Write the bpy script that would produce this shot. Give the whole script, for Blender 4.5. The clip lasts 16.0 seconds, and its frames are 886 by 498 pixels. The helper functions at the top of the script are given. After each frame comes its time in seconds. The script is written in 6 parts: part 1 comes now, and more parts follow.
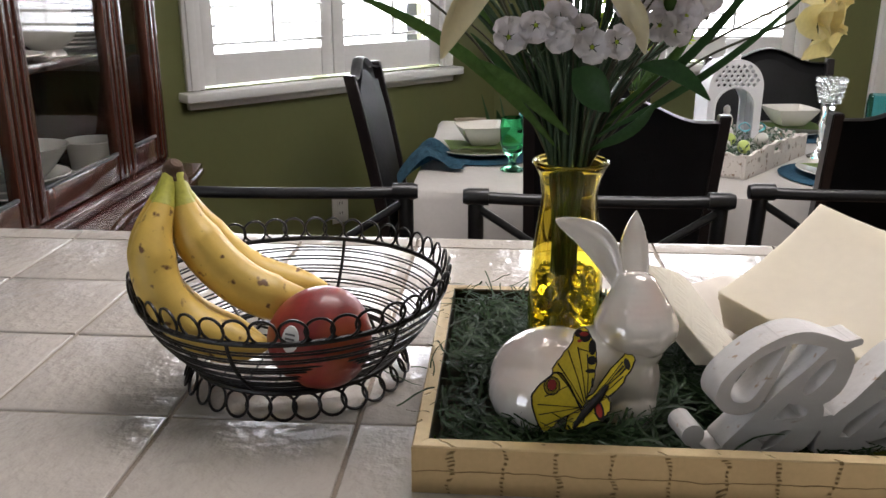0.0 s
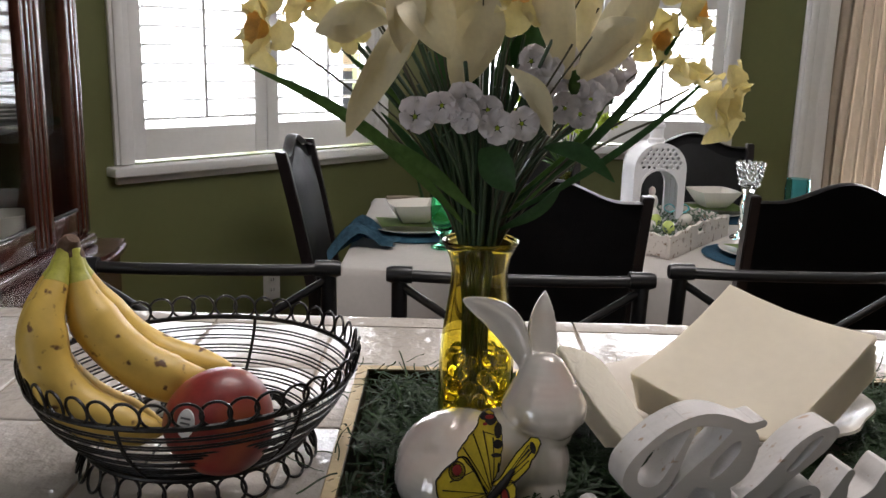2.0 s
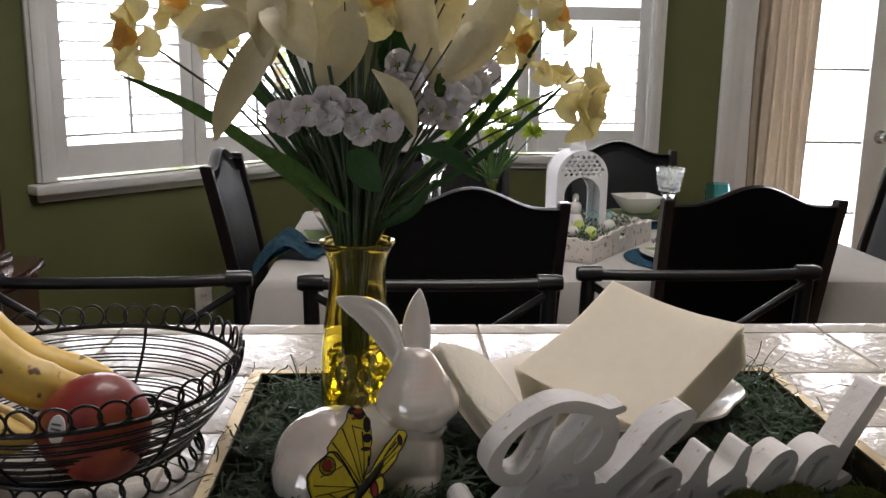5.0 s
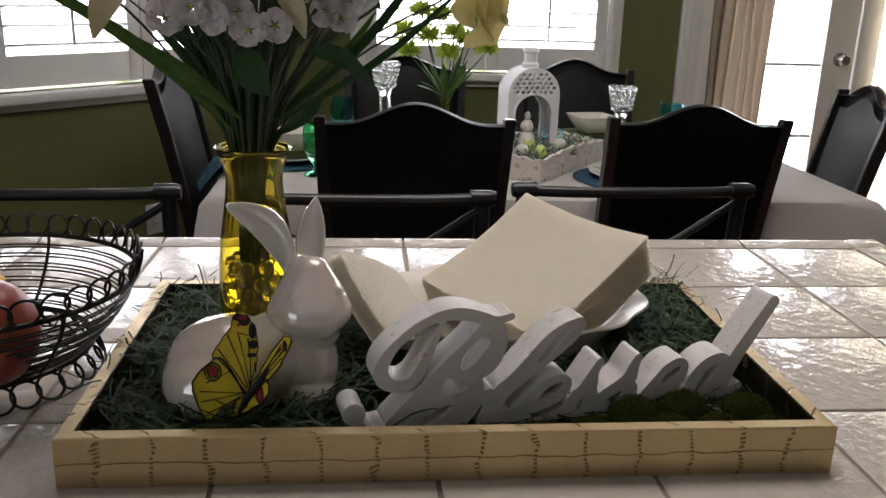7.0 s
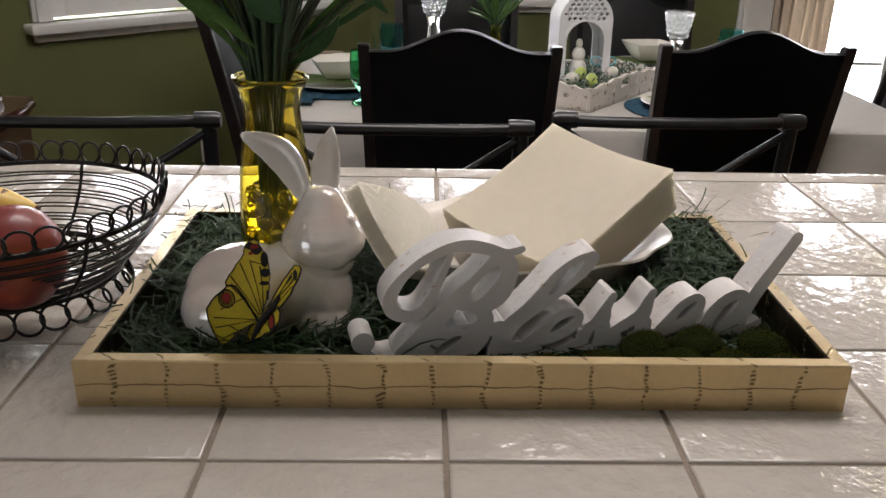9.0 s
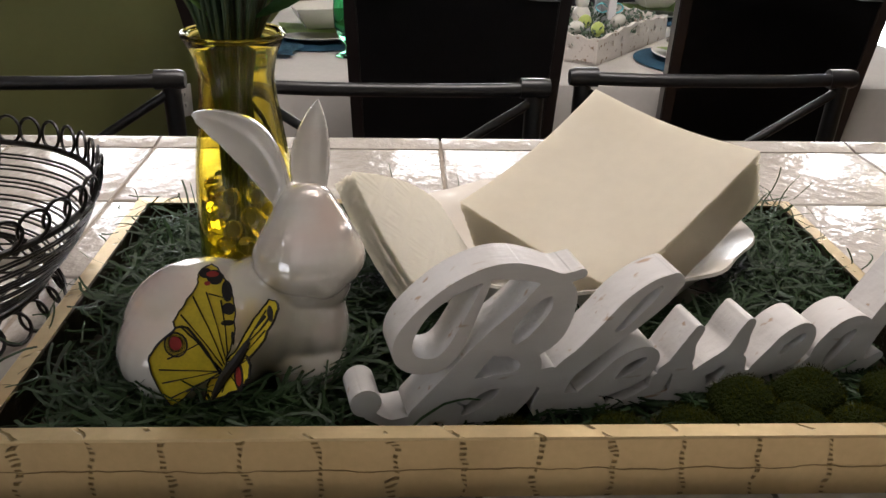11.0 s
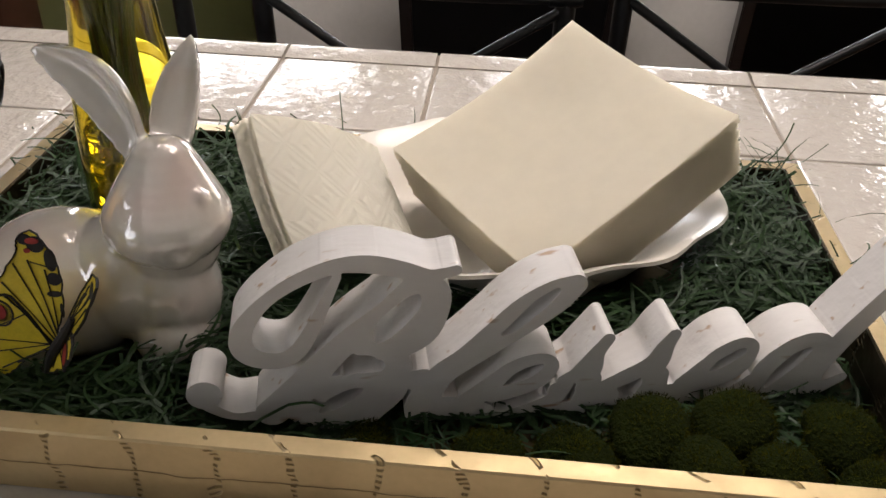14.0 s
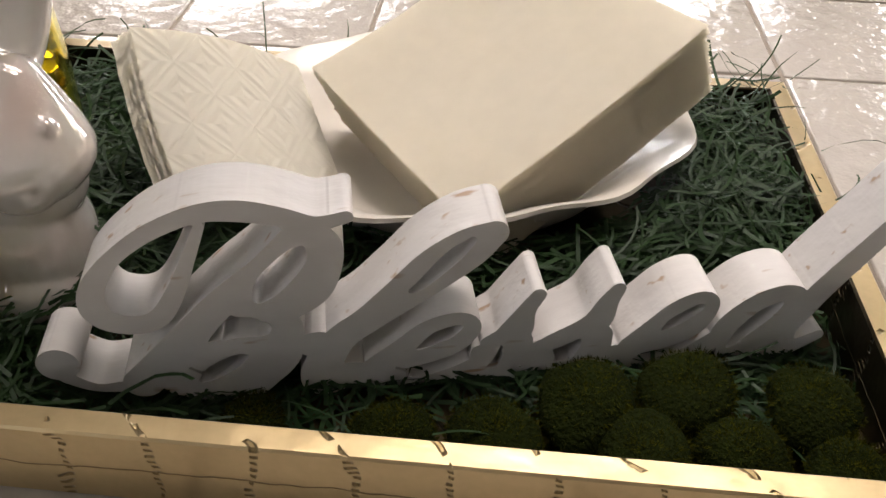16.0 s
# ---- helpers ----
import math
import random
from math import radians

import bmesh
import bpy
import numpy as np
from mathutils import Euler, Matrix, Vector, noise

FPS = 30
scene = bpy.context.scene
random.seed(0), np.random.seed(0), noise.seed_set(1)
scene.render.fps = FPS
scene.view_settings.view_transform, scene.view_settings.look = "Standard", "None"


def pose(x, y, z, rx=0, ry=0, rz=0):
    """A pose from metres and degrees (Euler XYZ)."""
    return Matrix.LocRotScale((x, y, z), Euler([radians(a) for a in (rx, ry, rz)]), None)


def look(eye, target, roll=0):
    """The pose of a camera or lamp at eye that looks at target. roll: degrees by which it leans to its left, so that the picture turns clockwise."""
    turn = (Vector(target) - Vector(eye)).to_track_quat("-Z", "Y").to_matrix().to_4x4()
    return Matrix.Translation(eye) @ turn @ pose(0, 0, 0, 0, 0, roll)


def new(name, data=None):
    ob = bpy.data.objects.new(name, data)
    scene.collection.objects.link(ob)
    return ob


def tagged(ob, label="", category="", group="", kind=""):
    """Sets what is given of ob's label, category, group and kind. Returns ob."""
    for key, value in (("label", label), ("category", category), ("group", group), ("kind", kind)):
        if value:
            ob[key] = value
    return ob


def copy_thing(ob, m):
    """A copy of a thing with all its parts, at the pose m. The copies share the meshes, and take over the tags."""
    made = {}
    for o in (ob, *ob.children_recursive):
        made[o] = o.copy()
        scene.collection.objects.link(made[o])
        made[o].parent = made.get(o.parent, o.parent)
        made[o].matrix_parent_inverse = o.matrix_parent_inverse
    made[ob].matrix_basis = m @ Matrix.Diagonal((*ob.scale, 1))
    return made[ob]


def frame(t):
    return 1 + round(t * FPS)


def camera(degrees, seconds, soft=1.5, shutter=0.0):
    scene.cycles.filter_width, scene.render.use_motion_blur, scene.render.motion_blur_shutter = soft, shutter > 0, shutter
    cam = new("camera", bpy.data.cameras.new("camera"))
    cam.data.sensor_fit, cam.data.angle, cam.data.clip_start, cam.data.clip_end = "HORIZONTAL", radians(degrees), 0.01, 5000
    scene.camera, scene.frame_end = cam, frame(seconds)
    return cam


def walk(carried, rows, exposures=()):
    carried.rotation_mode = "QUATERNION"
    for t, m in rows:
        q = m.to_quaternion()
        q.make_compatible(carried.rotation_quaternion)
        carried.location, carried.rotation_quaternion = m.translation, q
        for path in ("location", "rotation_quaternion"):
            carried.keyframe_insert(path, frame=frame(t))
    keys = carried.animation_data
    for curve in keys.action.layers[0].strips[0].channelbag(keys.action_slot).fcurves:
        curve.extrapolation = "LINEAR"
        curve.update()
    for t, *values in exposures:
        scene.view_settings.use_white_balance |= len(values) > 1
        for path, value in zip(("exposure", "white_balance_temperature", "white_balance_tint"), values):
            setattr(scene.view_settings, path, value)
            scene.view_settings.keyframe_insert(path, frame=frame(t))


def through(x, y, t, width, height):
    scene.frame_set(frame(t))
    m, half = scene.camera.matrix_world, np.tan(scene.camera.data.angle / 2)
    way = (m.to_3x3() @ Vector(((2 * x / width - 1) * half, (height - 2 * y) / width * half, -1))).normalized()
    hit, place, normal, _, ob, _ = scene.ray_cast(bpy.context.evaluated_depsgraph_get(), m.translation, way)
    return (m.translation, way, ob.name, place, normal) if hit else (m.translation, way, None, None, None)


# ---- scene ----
cam = camera(54.2, 16.0)
PATH = [
    (0, (-0.197, -0.458, 1.258), (-0.334, 1.439, 0.641), 0.1),
    (0.5, (-0.193, -0.444, 1.251), (-0.299, 1.462, 0.655), 0.6),
    (1, (-0.183, -0.44, 1.252), (-0.251, 1.479, 0.694), 1.1),
    (1.5, (-0.176, -0.441, 1.254), (-0.209, 1.495, 0.754), 1.4),
    (2, (-0.172, -0.446, 1.257), (-0.175, 1.504, 0.813), 1.5),
    (2.5, (-0.167, -0.448, 1.256), (-0.142, 1.51, 0.851), 1.5),
    (3, (-0.161, -0.45, 1.255), (-0.119, 1.511, 0.866), 1.5),
    (3.5, (-0.154, -0.457, 1.257), (-0.098, 1.506, 0.88), 1.3),
    (6, (-0.08, -0.466, 1.242), (0.076, 1.469, 0.76), 1.2),
    (6.5, (-0.066, -0.465, 1.239), (0.107, 1.455, 0.706), 1.6),
    (7, (-0.053, -0.464, 1.239), (0.131, 1.44, 0.656), 1.8),
    (7.5, (-0.037, -0.465, 1.239), (0.138, 1.422, 0.602), 1.7),
    (8, (-0.018, -0.471, 1.24), (0.131, 1.4, 0.55), 1.5),
    (8.5, (-0.014, -0.477, 1.242), (0.089, 1.387, 0.526), 1.4),
    (9, (-0.017, -0.464, 1.241), (0.031, 1.393, 0.501), 1.2),
    (9.2, (-0.022, -0.448, 1.239), (0.012, 1.406, 0.488), 1.2),
    (11.5, (-0.044, -0.264, 1.21), (0.085, 1.529, 0.332), 1.2),
    (12, (-0.051, -0.26, 1.21), (0.125, 1.512, 0.3), 1.4),
    (12.5, (-0.028, -0.259, 1.213), (0.161, 1.5, 0.279), 2.6),
    (13, (0.017, -0.237, 1.217), (0.12, 1.505, 0.24), 3.7),
    (13.5, (0.055, -0.211, 1.215), (0.028, 1.502, 0.182), 3.2),
    (14, (0.073, -0.197, 1.226), (-0.05, 1.477, 0.138), 2.0),
    (14.5, (0.083, -0.184, 1.228), (-0.078, 1.448, 0.083), 1.4),
    (15, (0.097, -0.164, 1.218), (-0.063, 1.436, 0.029), 1.0),
    (15.5, (0.107, -0.147, 1.209), (-0.037, 1.434, -0.008), 1.1),
    (16, (0.112, -0.131, 1.196), (-0.012, 1.436, -0.04), 1.5),
]
EXPOSURE = [(0, 0.3), (1, 0.1), (2.5, -0.12), (3.5, -0.12), (6, -0.35), (7, -0.4), (8, -0.25), (9, -0.03), (11.5, 0.1), (13.5, 0.17), (15, 0.15), (16, 0.28)]
walk(cam, [(t, look(eye, target, roll)) for t, eye, target, roll in PATH], [(t, stops, 6300 + min(350, 25 * t), 16) for t, stops in EXPOSURE])


# ---- world and daylight ----
sky_world = bpy.data.worlds.new("sky")
scene.world = sky_world
sky_world.use_nodes = True
sky_nodes = sky_world.node_tree.nodes
sky_tex = sky_nodes.new("ShaderNodeTexSky")
sky_tex.sky_type, sky_tex.sun_disc = "NISHITA", False
sky_tex.sun_elevation, sky_tex.sun_rotation = radians(42), radians(20)
sky_nodes["Background"].inputs["Strength"].default_value = 0.12
sky_world.node_tree.links.new(sky_tex.outputs[0], sky_nodes["Background"].inputs["Color"])


def sky_lamp(name, centre, facing, width, height, radiance, colour=(0.95, 0.98, 1.0)):
    """A flat lamp: sky light in a window's opening, or the added overhead light."""
    data = bpy.data.lights.new(name, "AREA")
    data.shape, data.size, data.size_y = "RECTANGLE", width, height
    data.energy, data.color = radiance * math.pi * width * height, colour
    ob = new(name, data)
    ob.matrix_world = look(centre, Vector(centre) + Vector(facing))
    return ob


BAY = Vector((0.676, 0.737, 0))        # along the bay wall
BAY_IN = Vector((0.737, -0.676, 0))    # from the bay wall into the room
BAY_0 = Vector((-1.258, 2.3, 0))
BACK_Y, LEFT_X, RIGHT_X, REAR_Y, CEIL = 3.4, -1.45, 3.0, -2.8, 2.5
c = BAY_0 + BAY * 0.6 - BAY_IN * 0.34
sky_lamp("daylight_bay", (c.x, c.y, 1.5), BAY_IN, 1.35, 1.5, 11.0)
sky_lamp("daylight_back", (0.48, BACK_Y + 0.36, 1.5), (0, -1, 0), 1.3, 1.5, 11.0)
sky_lamp("daylight_door", (2.2, BACK_Y + 0.36, 1.12), (0, -1, 0), 1.7, 2.0, 11.0)
# Unseen kitchen window behind left, added for side light on the rabbit and fronts.
sky_lamp("added_kitchen_daylight", (LEFT_X - 0.2, -1.35, 1.55), (1, 0, 0), 1.3, 1.1, 1.8)
# Overhead source out of view, added so upward faces read brighter than fronts.
sky_lamp("added_overhead_light", (0.15, 0.7, CEIL - 0.075), (0, 0, -1), 1.2, 0.6, 11.5, (1.0, 0.95, 0.89))


# ---- materials ----
def shader(name, colour, rough=0.5, metal=0.0, vary=0.12, scale=20.0, bump=0.0, bump_scale=150.0, spec=0.5, coat=0.0, random_tone=0.0, transmission=0.0, ior=1.5, stretch=(1, 1, 1), spots=None, subsurface=0.0):
    m = bpy.data.materials.new(name)
    m.use_nodes = True
    nt = m.node_tree
    b = nt.nodes["Principled BSDF"]
    b.inputs["Roughness"].default_value, b.inputs["Metallic"].default_value = rough, metal
    b.inputs["Specular IOR Level"].default_value, b.inputs["Coat Weight"].default_value = spec, coat
    b.inputs["Transmission Weight"].default_value, b.inputs["IOR"].default_value = transmission, ior
    b.inputs["Subsurface Weight"].default_value = subsurface
    b.inputs["Subsurface Radius"].default_value = (0.01, 0.008, 0.006)
    co = nt.nodes.new("ShaderNodeTexCoord")
    mp = nt.nodes.new("ShaderNodeMapping")
    mp.inputs["Scale"].default_value = stretch
    nt.links.new(co.outputs["Object"], mp.inputs["Vector"])
    n1, n2 = nt.nodes.new("ShaderNodeTexNoise"), nt.nodes.new("ShaderNodeTexNoise")
    for n, s in ((n1, scale), (n2, scale * 7)):
        n.inputs["Scale"].default_value, n.inputs["Detail"].default_value = s, 4
        nt.links.new(mp.outputs[0], n.inputs["Vector"])
    add = nt.nodes.new("ShaderNodeMath")
    add.operation = "ADD"
    nt.links.new(n1.outputs["Fac"], add.inputs[0])
    nt.links.new(n2.outputs["Fac"], add.inputs[1])
    src = add.outputs[0]
    if random_tone:
        info, mad = nt.nodes.new("ShaderNodeObjectInfo"), nt.nodes.new("ShaderNodeMath")
        mad.operation = "MULTIPLY_ADD"
        nt.links.new(info.outputs["Random"], mad.inputs[0])
        mad.inputs[1].default_value = random_tone
        nt.links.new(src, mad.inputs[2])
        src = mad.outputs[0]
    ramp = nt.nodes.new("ShaderNodeMapRange")
    ramp.inputs["From Min"].default_value, ramp.inputs["From Max"].default_value = 0.5, 1.5
    nt.links.new(src, ramp.inputs["Value"])
    mix = nt.nodes.new("ShaderNodeMix")
    mix.data_type = "RGBA"
    mix.inputs["A"].default_value = (*[v * (1 - vary) for v in colour], 1)
    mix.inputs["B"].default_value = (*[min(1, v * (1 + vary)) for v in colour], 1)
    nt.links.new(ramp.outputs[0], mix.inputs["Factor"])
    out = mix.outputs["Result"]
    if spots:
        sp_colour, sp_scale, sp_from, sp_to = spots
        n3, r3, m3 = nt.nodes.new("ShaderNodeTexNoise"), nt.nodes.new("ShaderNodeMapRange"), nt.nodes.new("ShaderNodeMix")
        n3.inputs["Scale"].default_value = sp_scale
        nt.links.new(mp.outputs[0], n3.inputs["Vector"])
        r3.inputs["From Min"].default_value, r3.inputs["From Max"].default_value = sp_from, sp_to
        nt.links.new(n3.outputs["Fac"], r3.inputs["Value"])
        m3.data_type = "RGBA"
        nt.links.new(r3.outputs[0], m3.inputs["Factor"])
        nt.links.new(out, m3.inputs["A"])
        m3.inputs["B"].default_value = (*sp_colour, 1)
        out = m3.outputs["Result"]
    nt.links.new(out, b.inputs["Base Color"])
    if bump:
        n4, bp = nt.nodes.new("ShaderNodeTexNoise"), nt.nodes.new("ShaderNodeBump")
        n4.inputs["Scale"].default_value, n4.inputs["Detail"].default_value = bump_scale, 3
        nt.links.new(mp.outputs[0], n4.inputs["Vector"])
        bp.inputs["Strength"].default_value, bp.inputs["Distance"].default_value = bump, 0.004
        nt.links.new(n4.outputs["Fac"], bp.inputs["Height"])
        nt.links.new(bp.outputs[0], b.inputs["Normal"])
    return m


def leafy(name, colour, through=0.4, rough=0.5, vary=0.25, scale=60, spots=None):
    """Thin stuff that lets light through: petals, leaves, cloth."""
    m = shader(name, colour, rough, vary=vary, scale=scale, spots=spots, spec=0.3)
    nt = m.node_tree
    b = nt.nodes["Principled BSDF"]
    t, mx = nt.nodes.new("ShaderNodeBsdfTranslucent"), nt.nodes.new("ShaderNodeMixShader")
    nt.links.new(b.inputs["Base Color"].links[0].from_socket, t.inputs["Color"])
    mx.inputs[0].default_value = through
    nt.links.new(b.outputs[0], mx.inputs[1])
    nt.links.new(t.outputs[0], mx.inputs[2])
    nt.links.new(mx.outputs[0], nt.nodes["Material Output"].inputs["Surface"])
    return m


def clear_glass(name, colour=(1, 1, 1), rough=0.02, ior=1.45):
    m = bpy.data.materials.new(name)
    m.use_nodes = True
    b = m.node_tree.nodes["Principled BSDF"]
    b.inputs["Base Color"].default_value = (*colour, 1)
    b.inputs["Roughness"].default_value, b.inputs["Transmission Weight"].default_value, b.inputs["IOR"].default_value = rough, 1.0, ior
    return m


def croc_gold(name, colour, dark):
    """Embossed crocodile foil: blocks parted by wrinkled creases."""
    m = shader(name, colour, 0.34, 0.9, vary=0.1, scale=30, bump=0.15, bump_scale=60)
    nt = m.node_tree
    b = nt.nodes["Principled BSDF"]
    co, sep, com = nt.nodes.new("ShaderNodeTexCoord"), nt.nodes.new("ShaderNodeSeparateXYZ"), nt.nodes.new("ShaderNodeCombineXYZ")
    addxy, nz, vm = nt.nodes.new("ShaderNodeMath"), nt.nodes.new("ShaderNodeTexNoise"), nt.nodes.new("ShaderNodeVectorMath")
    nt.links.new(co.outputs["Object"], sep.inputs[0])
    nt.links.new(sep.outputs[0], addxy.inputs[0])
    nt.links.new(sep.outputs[1], addxy.inputs[1])
    nt.links.new(addxy.outputs[0], com.inputs[0])
    nt.links.new(sep.outputs[2], com.inputs[1])
    nz.inputs["Scale"].default_value = 45
    nt.links.new(co.outputs["Object"], nz.inputs["Vector"])
    vm.operation = "MULTIPLY_ADD"
    vm.inputs[1].default_value = (0.022, 0.007, 0)
    nt.links.new(nz.outputs["Color"], vm.inputs[0])
    nt.links.new(com.outputs[0], vm.inputs[2])
    lift = nt.nodes.new("ShaderNodeVectorMath")
    lift.inputs[1].default_value = (0.0, 0.0175, 0)
    nt.links.new(vm.outputs[0], lift.inputs[0])
    facs = []
    for bw, rh, mort in ((0.037, 9.0, 0.0019), (9.0, 0.0385, 0.0005)):
        br = nt.nodes.new("ShaderNodeTexBrick")
        br.offset = 0.0
        for k, v in (("Scale", 1.0), ("Brick Width", bw), ("Row Height", rh), ("Mortar Size", mort), ("Mortar Smooth", 0.6)):
            br.inputs[k].default_value = v
        nt.links.new(lift.outputs[0], br.inputs["Vector"])
        facs.append(br.outputs["Fac"])
    # short ticks stacked along the upright creases
    tick = nt.nodes.new("ShaderNodeMath")
    tick.operation = "MULTIPLY"
    tick.inputs[1].default_value = 2 * math.pi / 0.0034
    nt.links.new(sep.outputs[2], tick.inputs[0])
    wave = nt.nodes.new("ShaderNodeMath")
    wave.operation = "SINE"
    shift = nt.nodes.new("ShaderNodeMath")
    shift.operation = "MULTIPLY_ADD"
    shift.inputs[1].default_value = 26.0
    nt.links.new(nz.outputs["Fac"], shift.inputs[0])
    nt.links.new(tick.outputs[0], shift.inputs[2])
    nt.links.new(shift.outputs[0], wave.inputs[0])
    gate = nt.nodes.new("ShaderNodeMapRange")
    gate.inputs["From Min"].default_value, gate.inputs["From Max"].default_value = -0.2, 0.5
    nt.links.new(wave.outputs[0], gate.inputs["Value"])
    up = nt.nodes.new("ShaderNodeMath")
    up.operation = "MULTIPLY"
    nt.links.new(facs[0], up.inputs[0])
    nt.links.new(gate.outputs[0], up.inputs[1])
    mul = nt.nodes.new("ShaderNodeMath")
    mul.operation = "MAXIMUM"
    nt.links.new(up.outputs[0], mul.inputs[0])
    nt.links.new(facs[1], mul.inputs[1])
    mx = nt.nodes.new("ShaderNodeMix")
    mx.data_type = "RGBA"
    nt.links.new(mul.outputs[0], mx.inputs["Factor"])
    nt.links.new(b.inputs["Base Color"].links[0].from_socket, mx.inputs["A"])
    mx.inputs["B"].default_value = (*dark, 1)
    nt.links.new(mx.outputs["Result"], b.inputs["Base Color"])
    bp = nt.nodes.new("ShaderNodeBump")
    bp.invert = True
    bp.inputs["Strength"].default_value, bp.inputs["Distance"].default_value = 1.0, 0.002
    nt.links.new(mul.outputs[0], bp.inputs["Height"])
    nt.links.new(b.inputs["Normal"].links[0].from_socket, bp.inputs["Normal"])
    nt.links.new(bp.outputs[0], b.inputs["Normal"])
    return m


